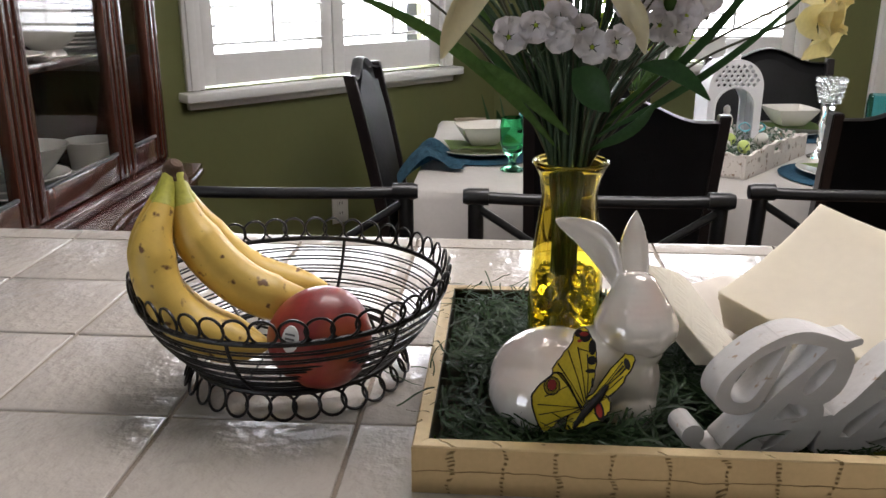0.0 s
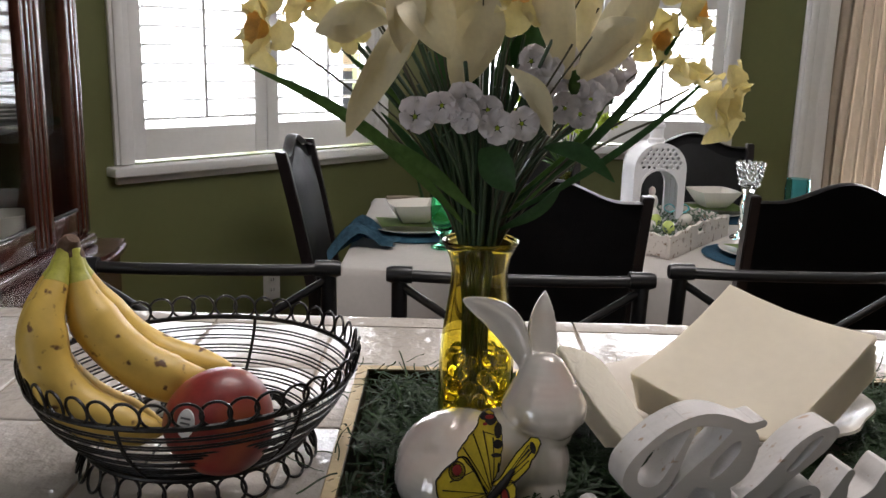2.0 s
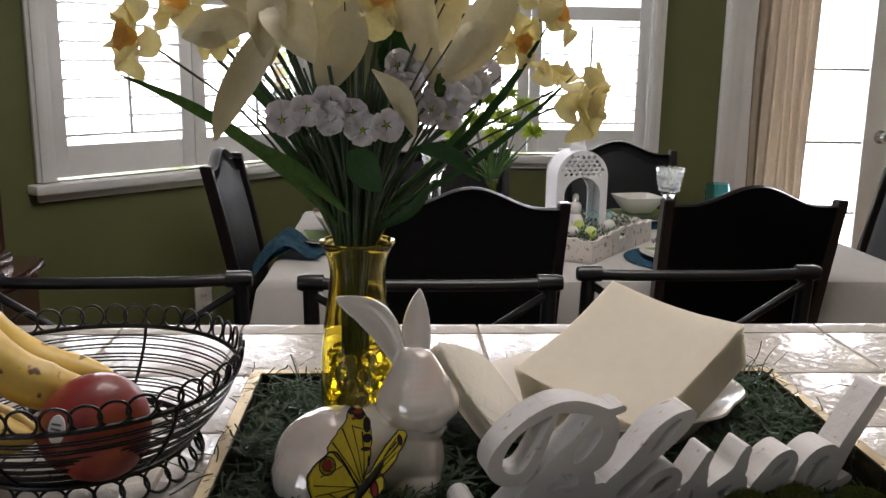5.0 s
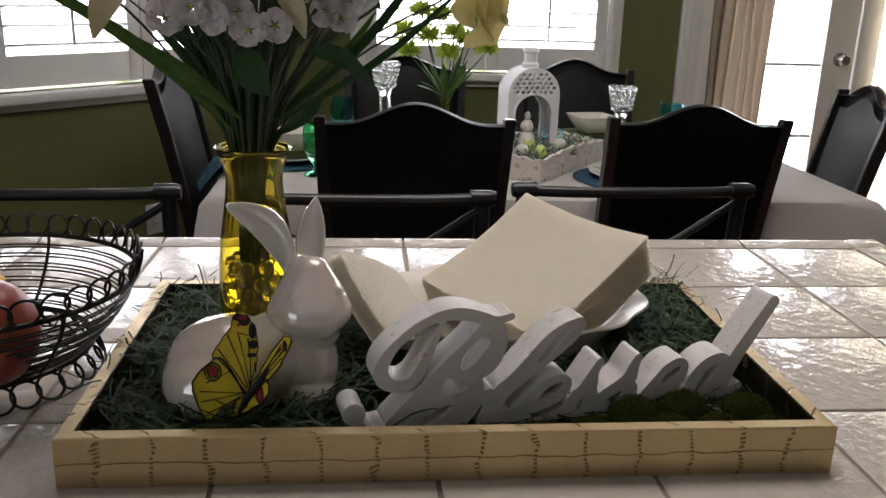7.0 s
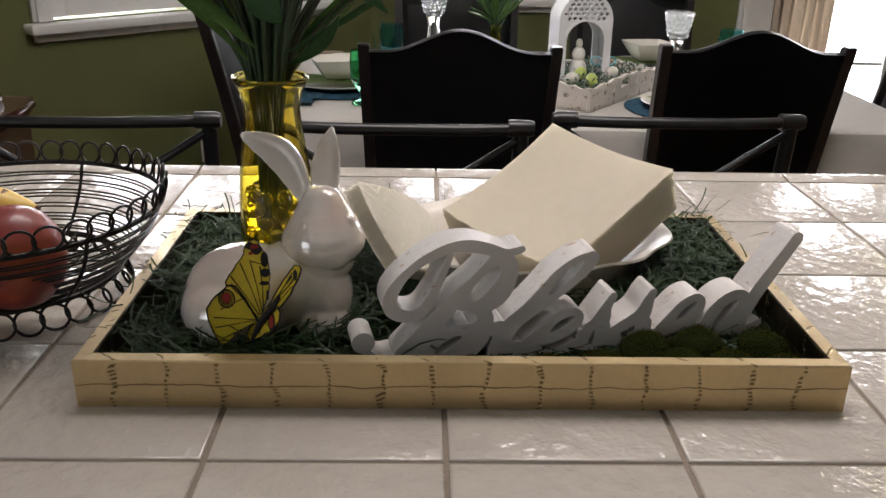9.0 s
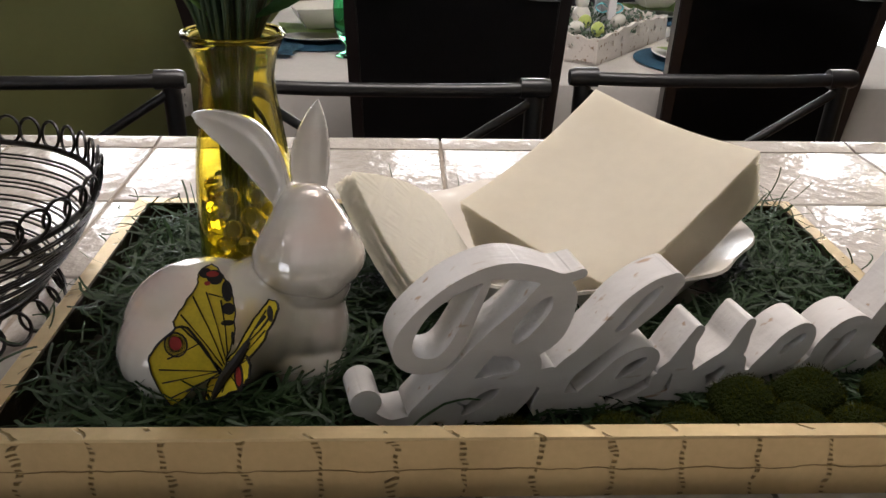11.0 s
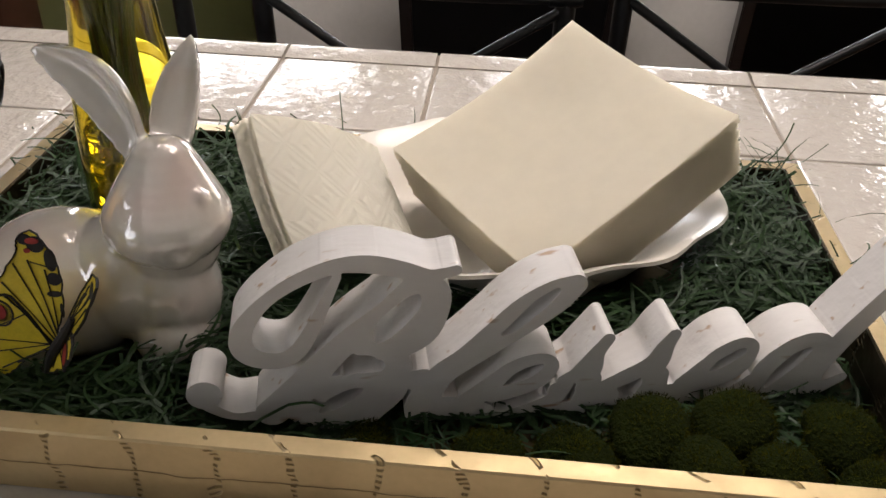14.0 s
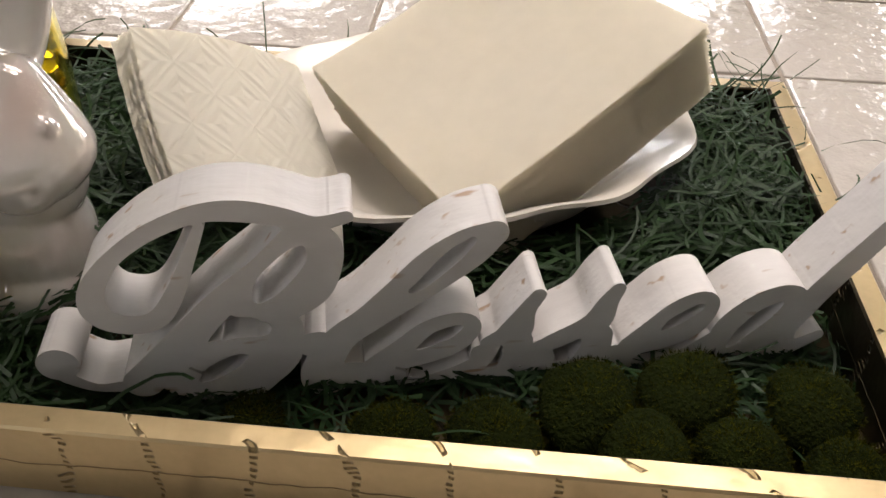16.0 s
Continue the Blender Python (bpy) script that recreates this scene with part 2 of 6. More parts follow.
M = {
    "wall": shader("olive_wall_paint", (0.135, 0.145, 0.05), 0.6, vary=0.06, scale=6, bump=0.1, bump_scale=180),
    "kitchen": shader("kitchen_paint", (0.18, 0.17, 0.11), 0.6, vary=0.05, scale=6, bump=0.1, bump_scale=180),
    "ceiling": shader("ceiling_paint", (0.75, 0.74, 0.7), 0.8, vary=0.04, scale=8, bump=0.2, bump_scale=90),
    "floor": shader("wood_floor", (0.2, 0.11, 0.06), 0.35, vary=0.3, scale=5, stretch=(1, 8, 1), bump=0.05),
    "white": shader("white_trim_paint", (0.78, 0.77, 0.75), 0.35, vary=0.05, scale=9, bump=0.04, bump_scale=60),
    "tile": shader("ivory_glazed_tile", (0.43, 0.395, 0.355), 0.13, vary=0.06, scale=9, bump=0.85, bump_scale=58, coat=0.25, random_tone=0.25),
    "grout": shader("beige_grout", (0.22, 0.18, 0.14), 0.85, vary=0.2, scale=40, bump=0.3, bump_scale=500),
    "gold": croc_gold("gold_crocodile_foil", (0.58, 0.445, 0.25), (0.29, 0.21, 0.10)),
    "tray_in": croc_gold("dark_gold_inside", (0.05, 0.037, 0.018), (0.02, 0.015, 0.008)),
    "grass": leafy("dark_green_shred", (0.018, 0.043, 0.012), 0.25, 0.52, vary=0.6, scale=45),
    "moss": shader("moss_green", (0.010, 0.014, 0.002), 0.9, vary=0.5, scale=60, bump=0.8, bump_scale=500),
    "moss_blade": leafy("moss_fibre", (0.040, 0.042, 0.003), 0.25, 0.8, vary=0.85, scale=200),
    "bunny": shader("pearl_glaze", (0.80, 0.755, 0.71), 0.1, 0.25, vary=0.06, scale=18, coat=1.0, spots=((0.86, 0.70, 0.64), 22, 0.5, 0.75), bump=0.16, bump_scale=32),
    "sign": shader("white_painted_wood", (0.56, 0.535, 0.515), 0.5, vary=0.07, scale=20, bump=0.12, bump_scale=160, stretch=(0.22, 1, 1), spots=((0.36, 0.25, 0.17), 150, 0.655, 0.74)),
    "napkin": leafy("cream_paper_napkin", (0.92, 0.88, 0.79), 0.42, 0.9, vary=0.04, scale=14),
    "embossed": shader("embossed_paper_napkin", (0.92, 0.88, 0.78), 0.9, vary=0.03, scale=14, spec=0.1),
    "bowl": shader("white_ceramic", (0.70, 0.65, 0.58), 0.3, vary=0.05, scale=14, coat=0.3),
    "yellow_glass": clear_glass("yellow_glass", (1.0, 0.88, 0.24), 0.02, 1.45),
    "bead_glass": clear_glass("yellow_bead_glass", (1.0, 0.94, 0.45), 0.02, 1.46),
    "stem": shader("dark_stem", (0.03, 0.065, 0.03), 0.45, vary=0.4, scale=40),
    "wire_stem": shader("twig_stem", (0.05, 0.05, 0.025), 0.5, vary=0.4, scale=60),
    "leaf": leafy("silk_leaf", (0.035, 0.1, 0.03), 0.25, 0.42, vary=0.35, scale=35),
    "strap": leafy("strap_leaf", (0.10, 0.2, 0.05), 0.4, 0.4, vary=0.4, scale=25),
    "lily": leafy("cream_petal", (0.78, 0.72, 0.52), 0.33, 0.55, vary=0.1, scale=30),
    "daffodil": leafy("pale_yellow_petal", (0.88, 0.81, 0.50), 0.5, 0.55, vary=0.12, scale=40),
    "trumpet": leafy("orange_trumpet", (0.86, 0.58, 0.2), 0.45, 0.55, vary=0.2, scale=60),
    "peach": leafy("peach_petal", (0.85, 0.38, 0.16), 0.45, 0.55, vary=0.2, scale=60),
    "blossom": leafy("white_blossom", (0.8, 0.77, 0.79), 0.35, 0.6, vary=0.08, scale=60),
    "lime": leafy("lime_petal", (0.55, 0.68, 0.10), 0.45, 0.55, vary=0.25, scale=60),
    "wire": shader("black_iron_wire", (0.012, 0.011, 0.011), 0.38, 0.4, vary=0.3, scale=60, bump=0.2, bump_scale=300),
    "stool": shader("black_painted_metal", (0.012, 0.012, 0.013), 0.33, 0.2, vary=0.2, scale=30, bump=0.05),
    "leather": shader("black_leather", (0.008, 0.008, 0.009), 0.5, spec=0.3, vary=0.3, scale=20, bump=0.2, bump_scale=400),
    "espresso": shader("espresso_wood", (0.012, 0.009, 0.009), 0.32, vary=0.35, scale=12, stretch=(1, 1, 0.2), coat=0.2),
    "mahogany": shader("mahogany", (0.06, 0.02, 0.012), 0.25, vary=0.45, scale=14, stretch=(1, 1, 0.15), coat=0.5, bump=0.03),
    "cabinet_dark": shader("cabinet_back", (0.03, 0.028, 0.028), 0.6, vary=0.3, scale=10),
    "china": shader("ivory_china", (0.66, 0.64, 0.58), 0.15, vary=0.05, scale=20, coat=0.3),
    "cloth": shader("linen_cloth", (0.47, 0.45, 0.42), 0.9, vary=0.06, scale=12, bump=0.25, bump_scale=700, spec=0.1),
    "teal_weave": shader("teal_weave", (0.025, 0.075, 0.12), 0.85, vary=0.5, scale=120, bump=0.7, bump_scale=260, spec=0.1),
    "blue_cloth": shader("blue_knit", (0.06, 0.14, 0.2), 0.9, vary=0.7, scale=70, bump=0.8, bump_scale=220, spec=0.1),
    "green_cloth": shader("green_napkin", (0.16, 0.24, 0.06), 0.85, vary=0.2, scale=50),
    "green_glass": clear_glass("green_glass", (0.25, 0.75, 0.45), 0.03, 1.3),
    "teal_glass": clear_glass("teal_glass", (0.35, 0.8, 0.85), 0.03, 1.3),
    "crystal": clear_glass("crystal", (0.97, 0.98, 0.98), 0.02, 1.5),
    "pane": clear_glass("window_pane", (1, 1, 1), 0.0, 1.0 + 0.45),
    "cabinet_pane": clear_glass("cabinet_pane", (1, 1, 1), 0.0, 1.2),
    "curtain": leafy("beige_curtain", (0.27, 0.22, 0.165), 0.13, 0.85, vary=0.12, scale=40),
    "sheer": leafy("sheer_curtain", (0.85, 0.8, 0.68), 0.8, 0.9, vary=0.06, scale=40),
    "chrome": shader("satin_nickel", (0.6, 0.58, 0.55), 0.25, 1.0, vary=0.1),
    "distressed": shader("distressed_white_wood", (0.66, 0.61, 0.56), 0.7, vary=0.1, scale=30, spots=((0.25, 0.17, 0.11), 60, 0.6, 0.68), bump=0.2),
    "lantern": shader("white_enamel", (0.75, 0.75, 0.76), 0.4, vary=0.05, scale=30),
    "wax": shader("candle_wax", (0.8, 0.77, 0.72), 0.5, vary=0.03, subsurface=0.2),
    "banana": shader("banana_skin", (0.62, 0.42, 0.09), 0.45, vary=0.15, scale=14, spots=((0.13, 0.06, 0.02), 90, 0.64, 0.71), bump=0.05, bump_scale=60),
    "banana_tip": shader("banana_stalk", (0.42, 0.42, 0.07), 0.5, vary=0.3, scale=40),
    "banana_end": shader("banana_end", (0.08, 0.045, 0.025), 0.8, vary=0.4, scale=80, bump=0.5),
    "mango": shader("red_mango_skin", (0.25, 0.026, 0.022), 0.4, vary=0.35, scale=22, spots=((0.4, 0.11, 0.03), 16, 0.52, 0.78), coat=0.3),
    "paper": shader("white_sticker", (0.8, 0.8, 0.8), 0.5, vary=0.02),
    "ink": shader("dark_ink", (0.12, 0.12, 0.13), 0.6, vary=0.1),
    "wing": shader("yellow_wing", (0.6, 0.46, 0.025), 0.45, vary=0.2, scale=90),
    "black": shader("black_feather", (0.012, 0.01, 0.01), 0.7, vary=0.3, scale=80),
    "red": shader("dark_red_spot", (0.28, 0.02, 0.015), 0.55, vary=0.2, scale=90),
    "teal_bow": shader("turquoise_bow", (0.12, 0.5, 0.55), 0.5, vary=0.2, scale=40),
    "sprig": leafy("grey_green_sprig", (0.12, 0.17, 0.12), 0.3, 0.6, vary=0.4, scale=80),
    "egg_green": shader("lime_egg", (0.45, 0.55, 0.14), 0.4, vary=0.1, scale=60),
}


# embossed squares on the smaller napkins
def emboss(m):
    nt = m.node_tree
    link = nt.links.new
    co, mp, sep, bp = [nt.nodes.new("ShaderNode" + k) for k in ("TexCoord", "Mapping", "SeparateXYZ", "Bump")]
    mp.inputs["Rotation"].default_value = (0, 0, 0.785)
    mp.inputs["Scale"].default_value = (40, 40, 40)
    link(co.outputs["Object"], mp.inputs["Vector"])
    link(mp.outputs[0], sep.inputs[0])

    def op(kind, a, b=None):
        n = nt.nodes.new("ShaderNodeMath")
        n.operation = kind
        for s, v in zip(n.inputs, (a, b)):
            if isinstance(v, (int, float)):
                s.default_value = v
            elif v is not None:
                link(v, s)
        return n.outputs[0]
    # nested squares in every cell
    u, v = [op("ABSOLUTE", op("SUBTRACT", op("FRACT", sep.outputs[k]), 0.5)) for k in (0, 1)]
    rings = op("SINE", op("MULTIPLY", op("MAXIMUM", u, v), 2 * math.pi * 4.0))
    bp.inputs["Strength"].default_value, bp.inputs["Distance"].default_value = 0.28, 0.0008
    link(rings, bp.inputs["Height"])
    link(bp.outputs[0], nt.nodes["Principled BSDF"].inputs["Normal"])


emboss(M["embossed"])
for k in ("moss", "moss_blade"):
    M[k].node_tree.nodes["Principled BSDF"].inputs["Specular IOR Level"].default_value = 0.05


# ---- mesh tools ----
def finish(name, bm, material, smooth=40):
    me = bpy.data.meshes.new(name)
    bmesh.ops.recalc_face_normals(bm, faces=bm.faces)
    bm.to_mesh(me)
    bm.free()
    me.materials.append(M[material])
    if smooth:
        me.polygons.foreach_set("use_smooth", [True] * len(me.polygons))
        me.set_sharp_from_angle(angle=radians(smooth))
    return me


def part(name, bm, material, parent, label="", smooth=40):
    ob = new(name, finish(name, bm, material, smooth))
    ob.parent = parent
    if label:
        ob["label"] = label
    return ob


def thing(name, label, category, at=(0, 0, 0), rz=0, group="", kind=""):
    ob = new(name)
    ob.empty_display_size = 0.02
    ob.matrix_world = pose(*at, 0, 0, rz)
    return tagged(ob, label, category, group, kind)


def solid(name, bm, material, label, category, at=(0, 0, 0), rz=0, group="", kind="", smooth=40):
    ob = new(name, finish(name, bm, material, smooth))
    ob.matrix_world = pose(*at, 0, 0, rz)
    return tagged(ob, label, category, group, kind)


def box(lo, hi, bevel=0.0, bm=None, m=None):
    bm = bm or bmesh.new()
    lo, hi = Vector(lo), Vector(hi)
    mid, size = (lo + hi) / 2, hi - lo
    r = bmesh.ops.create_cube(bm, size=1.0, matrix=Matrix.Translation(mid) @ Matrix.Diagonal((*size, 1)))
    vs = r["verts"]
    if bevel:
        es = {e for v in vs for e in v.link_edges}
        r2 = bmesh.ops.bevel(bm, geom=list(es), offset=bevel, segments=2, affect="EDGES", profile=0.5)
        vs = list({v for f in r2["faces"] for v in f.verts} | {v for v in vs if v.is_valid})
    if m is not None:
        bmesh.ops.transform(bm, matrix=m, verts=vs)
    return bm


def lathe(profile, segs=32, bm=None, at=(0, 0, 0), wave=None):
    """Turns (radius, height) pairs about z; a radius of 0 closes to a point. wave(angle, i): factor on the radius."""
    bm = bm or bmesh.new()
    rings = []
    for i, (r, z) in enumerate(profile):
        if r < 1e-6:
            rings.append([bm.verts.new((at[0], at[1], at[2] + z))])
        else:
            row = []
            for k in range(segs):
                a = 2 * math.pi * k / segs
                q = r * (wave(a, i) if wave else 1)
                row.append(bm.verts.new((at[0] + q * math.cos(a), at[1] + q * math.sin(a), at[2] + z)))
            rings.append(row)
    for p, q in zip(rings, rings[1:]):
        for k in range(segs):
            a, b = p[k % len(p)], p[(k + 1) % len(p)]
            d, e = q[k % len(q)], q[(k + 1) % len(q)]
            f = [v for i, v in enumerate((a, b, e, d)) if v not in (a, b, e, d)[:i]]
            if len(f) > 2:
                bm.faces.new(f)
    return bm


def spline(points, steps=8):
    """Catmull-Rom through tuples of any length."""
    pts = [np.array(p, float) for p in points]
    pts = [2 * pts[0] - pts[1]] + pts + [2 * pts[-1] - pts[-2]]
    out = []
    for a, b, c2, d in zip(pts, pts[1:], pts[2:], pts[3:]):
        for k in range(steps):
            t = k / steps
            out.append(0.5 * (2 * b + (c2 - a) * t + (2 * a - 5 * b + 4 * c2 - d) * t * t + (3 * b - a - 3 * c2 + d) * t ** 3))
    out.append(pts[-2])
    return out


def tube(path, radius, segs=8, bm=None, closed=False, flat=1.0):
    """A tube along points; radius is a number or one for each point."""
    bm = bm or bmesh.new()
    pts = [Vector(p[:3]) for p in path]
    n = len(pts)
    rad = [radius] * n if isinstance(radius, (int, float)) else list(radius)
    rings, side = [], None
    for i, p in enumerate(pts):
        a, b = (pts[i - 1], pts[(i + 1) % n]) if closed else (pts[max(i - 1, 0)], pts[min(i + 1, n - 1)])
        t = (b - a).normalized()
        if side is None:
            side = t.cross(Vector((0, 0, 1)))
            side = t.cross(Vector((1, 0, 0))) if side.length < 0.05 else side
        side = (side - t * side.dot(t)).normalized()
        up = t.cross(side)
        rings.append([bm.verts.new(p + (side * math.cos(w) + up * math.sin(w) * flat) * rad[i]) for w in (2 * math.pi * k / segs for k in range(segs))])
    for i in range(n if closed else n - 1):
        p, q = rings[i], rings[(i + 1) % n]
        for k in range(segs):
            bm.faces.new((p[k], p[(k + 1) % segs], q[(k + 1) % segs], q[k]))
    if not closed:
        bm.faces.new(rings[0][::-1])
        bm.faces.new(rings[-1])
    return bm


def ball(bm, centre, radii, m=None, segs=20):
    bm = bm or bmesh.new()
    r = bmesh.ops.create_uvsphere(bm, u_segments=segs, v_segments=max(6, segs * 2 // 3), radius=1.0)
    t = Matrix.Translation(centre) @ (m or Matrix()) @ Matrix.Diagonal((*radii, 1))
    bmesh.ops.transform(bm, matrix=t, verts=r["verts"])
    return bm


def blade(bm, base, tip, width, bow, side, rows=8, cup=0.0, shape=0.5, thick=0.0006, ruffle=0.0, point=0.75):
    """A petal or leaf from base to tip: bows along `bow`, is broadest at `shape` of its length, and is cupped across."""
    base, tip, bow = Vector(base), Vector(tip), Vector(bow)
    side = Vector(side).normalized()
    grid = []
    for i in range(rows + 1):
        t = i / rows
        c2 = base.lerp(tip, t) + bow * math.sin(math.pi * t * 0.9)
        w = width * max(0.03, (math.sin(math.pi * t ** (math.log(0.5) / math.log(shape))) ** point)) / 2 if 0 < t < 1 else width * 0.04
        nrm = (tip - base).cross(side).normalized()
        row = []
        for j in range(-2, 3):
            s = j / 2
            lift = cup * w * s * s + ruffle * w * math.sin(9 * t + 3 * s) * abs(s)
            row.append(c2 + side * (w * s) + nrm * lift)
        grid.append((row, nrm))
    up = [[bm.verts.new(p + n * thick / 2) for p in row] for row, n in grid]
    dn = [[bm.verts.new(p - n * thick / 2) for p in row] for row, n in grid]
    for i in range(rows):
        for j in range(4):
            bm.faces.new((up[i][j], up[i][j + 1], up[i + 1][j + 1], up[i + 1][j]))
            bm.faces.new((dn[i][j], dn[i + 1][j], dn[i + 1][j + 1], dn[i][j + 1]))
        for j in (0, 4):
            bm.faces.new((up[i][j], up[i + 1][j], dn[i + 1][j], dn[i][j]))
    return bm


def sheet(fn, nu, nv, thick=0.0, bm=None):
    """A surface fn(u, v) for u, v in 0..1, given a thickness along fn's third direction when asked."""
    bm = bm or bmesh.new()
    vs = [[bm.verts.new(fn(i / nu, j / nv)) for j in range(nv + 1)] for i in range(nu + 1)]
    fs = [bm.faces.new((vs[i][j], vs[i + 1][j], vs[i + 1][j + 1], vs[i][j + 1])) for i in range(nu) for j in range(nv)]
    if thick:
        bmesh.ops.solidify(bm, geom=fs, thickness=thick)
    return bm


def outline(points, depth, m=Matrix(), bm=None):
    """A flat outline in x and z, pushed back along y by depth."""
    bm = bm or bmesh.new()
    a = [bm.verts.new(m @ Vector((x, 0, z))) for x, z in points]
    b = [bm.verts.new(m @ Vector((x, depth, z))) for x, z in points]
    bm.faces.new(a)
    bm.faces.new(b[::-1])
    for i in range(len(a)):
        j = (i + 1) % len(a)
        bm.faces.new((a[i], a[j], b[j], b[i]))
    return bm


def rnd(a, b):
    return random.uniform(a, b)


# ---- the room ----
solid("floor", box((-2.2, REAR_Y - 0.2, -0.1), (RIGHT_X + 0.2, BACK_Y + 0.2, 0)), "floor", "dark brown wooden floor", "floor", kind="structure", smooth=0)
solid("ceiling", box((-2.2, REAR_Y - 0.2, CEIL), (RIGHT_X + 0.2, BACK_Y + 0.2, CEIL + 0.1)), "ceiling", "plain white painted ceiling", "ceiling", kind="structure", smooth=0)
solid("ground", box((-30, -30, -0.3), (30, 60, -0.2)), "grout", "pale sunlit ground outside the windows", "ground", kind="structure", smooth=0)


def pierced_wall(x0, x1, holes, thick=0.14):
    """A wall along x with its inner face at y = 0, with holes (x0, x1, z0, z1) side by side."""
    bm, x = bmesh.new(), x0
    for a, b, z0, z1 in holes:
        box((x, 0, 0), (a, thick, CEIL), bm=bm)
        if z0 > 0:
            box((a, 0, 0), (b, thick, z0), bm=bm)
        box((a, 0, z1), (b, thick, CEIL), bm=bm)
        x = b
    box((x, 0, 0), (x1, thick, CEIL), bm=bm)
    return bm


BAY_AT, BAY_RZ = (BAY_0.x, BAY_0.y, 0), math.degrees(math.atan2(BAY.y, BAY.x))
solid("wall_bay", pierced_wall(-0.28, 1.492, [(0.085, 1.16, 0.875, 2.1)]), "wall", "olive green painted bay wall below a window", "wall", BAY_AT, BAY_RZ, kind="structure", smooth=0)
solid("wall_back", pierced_wall(-0.25, RIGHT_X, [(-0.05, 1.02, 0.875, 2.1), (1.435, 2.97, 0, 2.08)]), "wall", "olive green painted back wall with window and glazed door", "wall", (0, BACK_Y, 0), kind="structure", smooth=0)
solid("wall_left", pierced_wall(REAR_Y, 2.09, [(-2.0, -0.7, 1.0, 2.1)]), "wall", "olive green painted side wall", "wall", (LEFT_X, 0, 0), 90, kind="structure", smooth=0)
# White surround of the added overhead lamp; the fixture itself is invented.
fixture = thing("ceiling_light", "unseen flush ceiling light fixture with a white frame, added for overhead light", "ceiling light", (0.15, 0.7, CEIL))
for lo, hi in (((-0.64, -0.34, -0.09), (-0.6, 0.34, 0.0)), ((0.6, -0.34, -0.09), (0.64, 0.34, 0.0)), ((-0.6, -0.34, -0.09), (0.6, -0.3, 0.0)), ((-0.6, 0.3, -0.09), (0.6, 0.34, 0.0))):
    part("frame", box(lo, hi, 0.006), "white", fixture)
solid("wall_right", box((RIGHT_X, REAR_Y, 0), (RIGHT_X + 0.14, BACK_Y, CEIL)), "kitchen", "plain painted side wall", "wall", kind="structure", smooth=0)
solid("wall_rear", box((LEFT_X, REAR_Y - 0.14, 0), (RIGHT_X, REAR_Y, CEIL)), "kitchen", "plain painted kitchen wall", "wall", kind="structure", smooth=0)


def window(name, at, rz, x0, x1, z0, z1, label):
    """Casing, sill, apron and panes of a window in a wall along x (inner face y = 0)."""
    w = thing(name, label, "window", at, rz, kind="structure")
    for a, b, c2, d in ((x0 - 0.06, x0 + 0.005, z0, z1 + 0.065), (x1 - 0.005, x1 + 0.06, z0, z1 + 0.065), (x0 + 0.005, x1 - 0.005, z1, z1 + 0.065)):
        bm = box((a, -0.02, c2), (b, 0.0, d), 0.004)
        box((a + 0.012, -0.027, c2), (b - 0.022, -0.019, d), 0.003, bm)
        part("window_frame", bm, "white", w)
    part("window_sill", box((x0 - 0.085, -0.06, z0 - 0.035), (x1 + 0.085, 0.1, z0 - 0.004), 0.006), "white", w)
    part("apron", box((x0 - 0.06, -0.022, z0 - 0.062), (x1 + 0.06, 0.0, z0 - 0.035), 0.004), "white", w)
    xm = (x0 + x1) / 2
    for a, b in ((x0, xm - 0.02), (xm + 0.02, x1)):
        pn = part("pane", box((a, 0.102, z0), (b, 0.106, z1)), "pane", w, smooth=0)
        pn.visible_shadow = False
    part("mullion", box((xm - 0.02, 0.085, z0), (xm + 0.02, 0.125, z1), 0.003), "white", w)
    return w


def shutter(at, rz, x0, x1, z0, z1, mid):
    """A plantation shutter with stiles, rails, tilting louvres and a tilt rod."""
    s = thing("window_shutter", "white plantation shutter with open louvres in the window", "window shutter", at, rz, "shutters in the windows")
    for a, b in ((x0, x0 + 0.05), (x1 - 0.05, x1)):
        part("stile", box((a, -0.004, z0), (b, 0.026, z1), 0.003), "white", s)
    for a, b in ((z0, z0 + 0.1), (mid, mid + 0.06), (z1 - 0.08, z1)):
        part("rail", box((x0 + 0.05, -0.002, a), (x1 - 0.05, 0.024, b), 0.003), "white", s)
    bm = bmesh.new()
    bmesh.ops.create_circle(bm, cap_ends=True, radius=1.0, segments=12)
    bmesh.ops.transform(bm, matrix=Matrix.Diagonal((0.032, 0.005, 1, 1)), verts=bm.verts)
    ext = bmesh.ops.extrude_face_region(bm, geom=bm.faces[:])
    bmesh.ops.translate(bm, vec=(0, 0, x1 - x0 - 0.106), verts=[v for v in ext["geom"] if isinstance(v, bmesh.types.BMVert)])
    me = finish("louvre", bm, "white")
    for lo, hi in ((z0 + 0.1, mid), (mid + 0.06, z1 - 0.08)):
        n = int((hi - lo) / 0.0585)
        for k in range(n):
            ob = new("louvre", me)
            ob.parent = s
            ob.matrix_local = Matrix.Translation((x0 + 0.053, 0.011, lo + (k + 0.5) * (hi - lo) / n)) @ pose(0, 0, 0, 0, 90, 0) @ pose(0, 0, 0, 0, 0, 78)
        part("tilt_rod", box(((x0 + x1) / 2 - 0.005, -0.032, lo + 0.03), ((x0 + x1) / 2 + 0.005, -0.022, hi - 0.03), 0.002), "white", s)
    return s


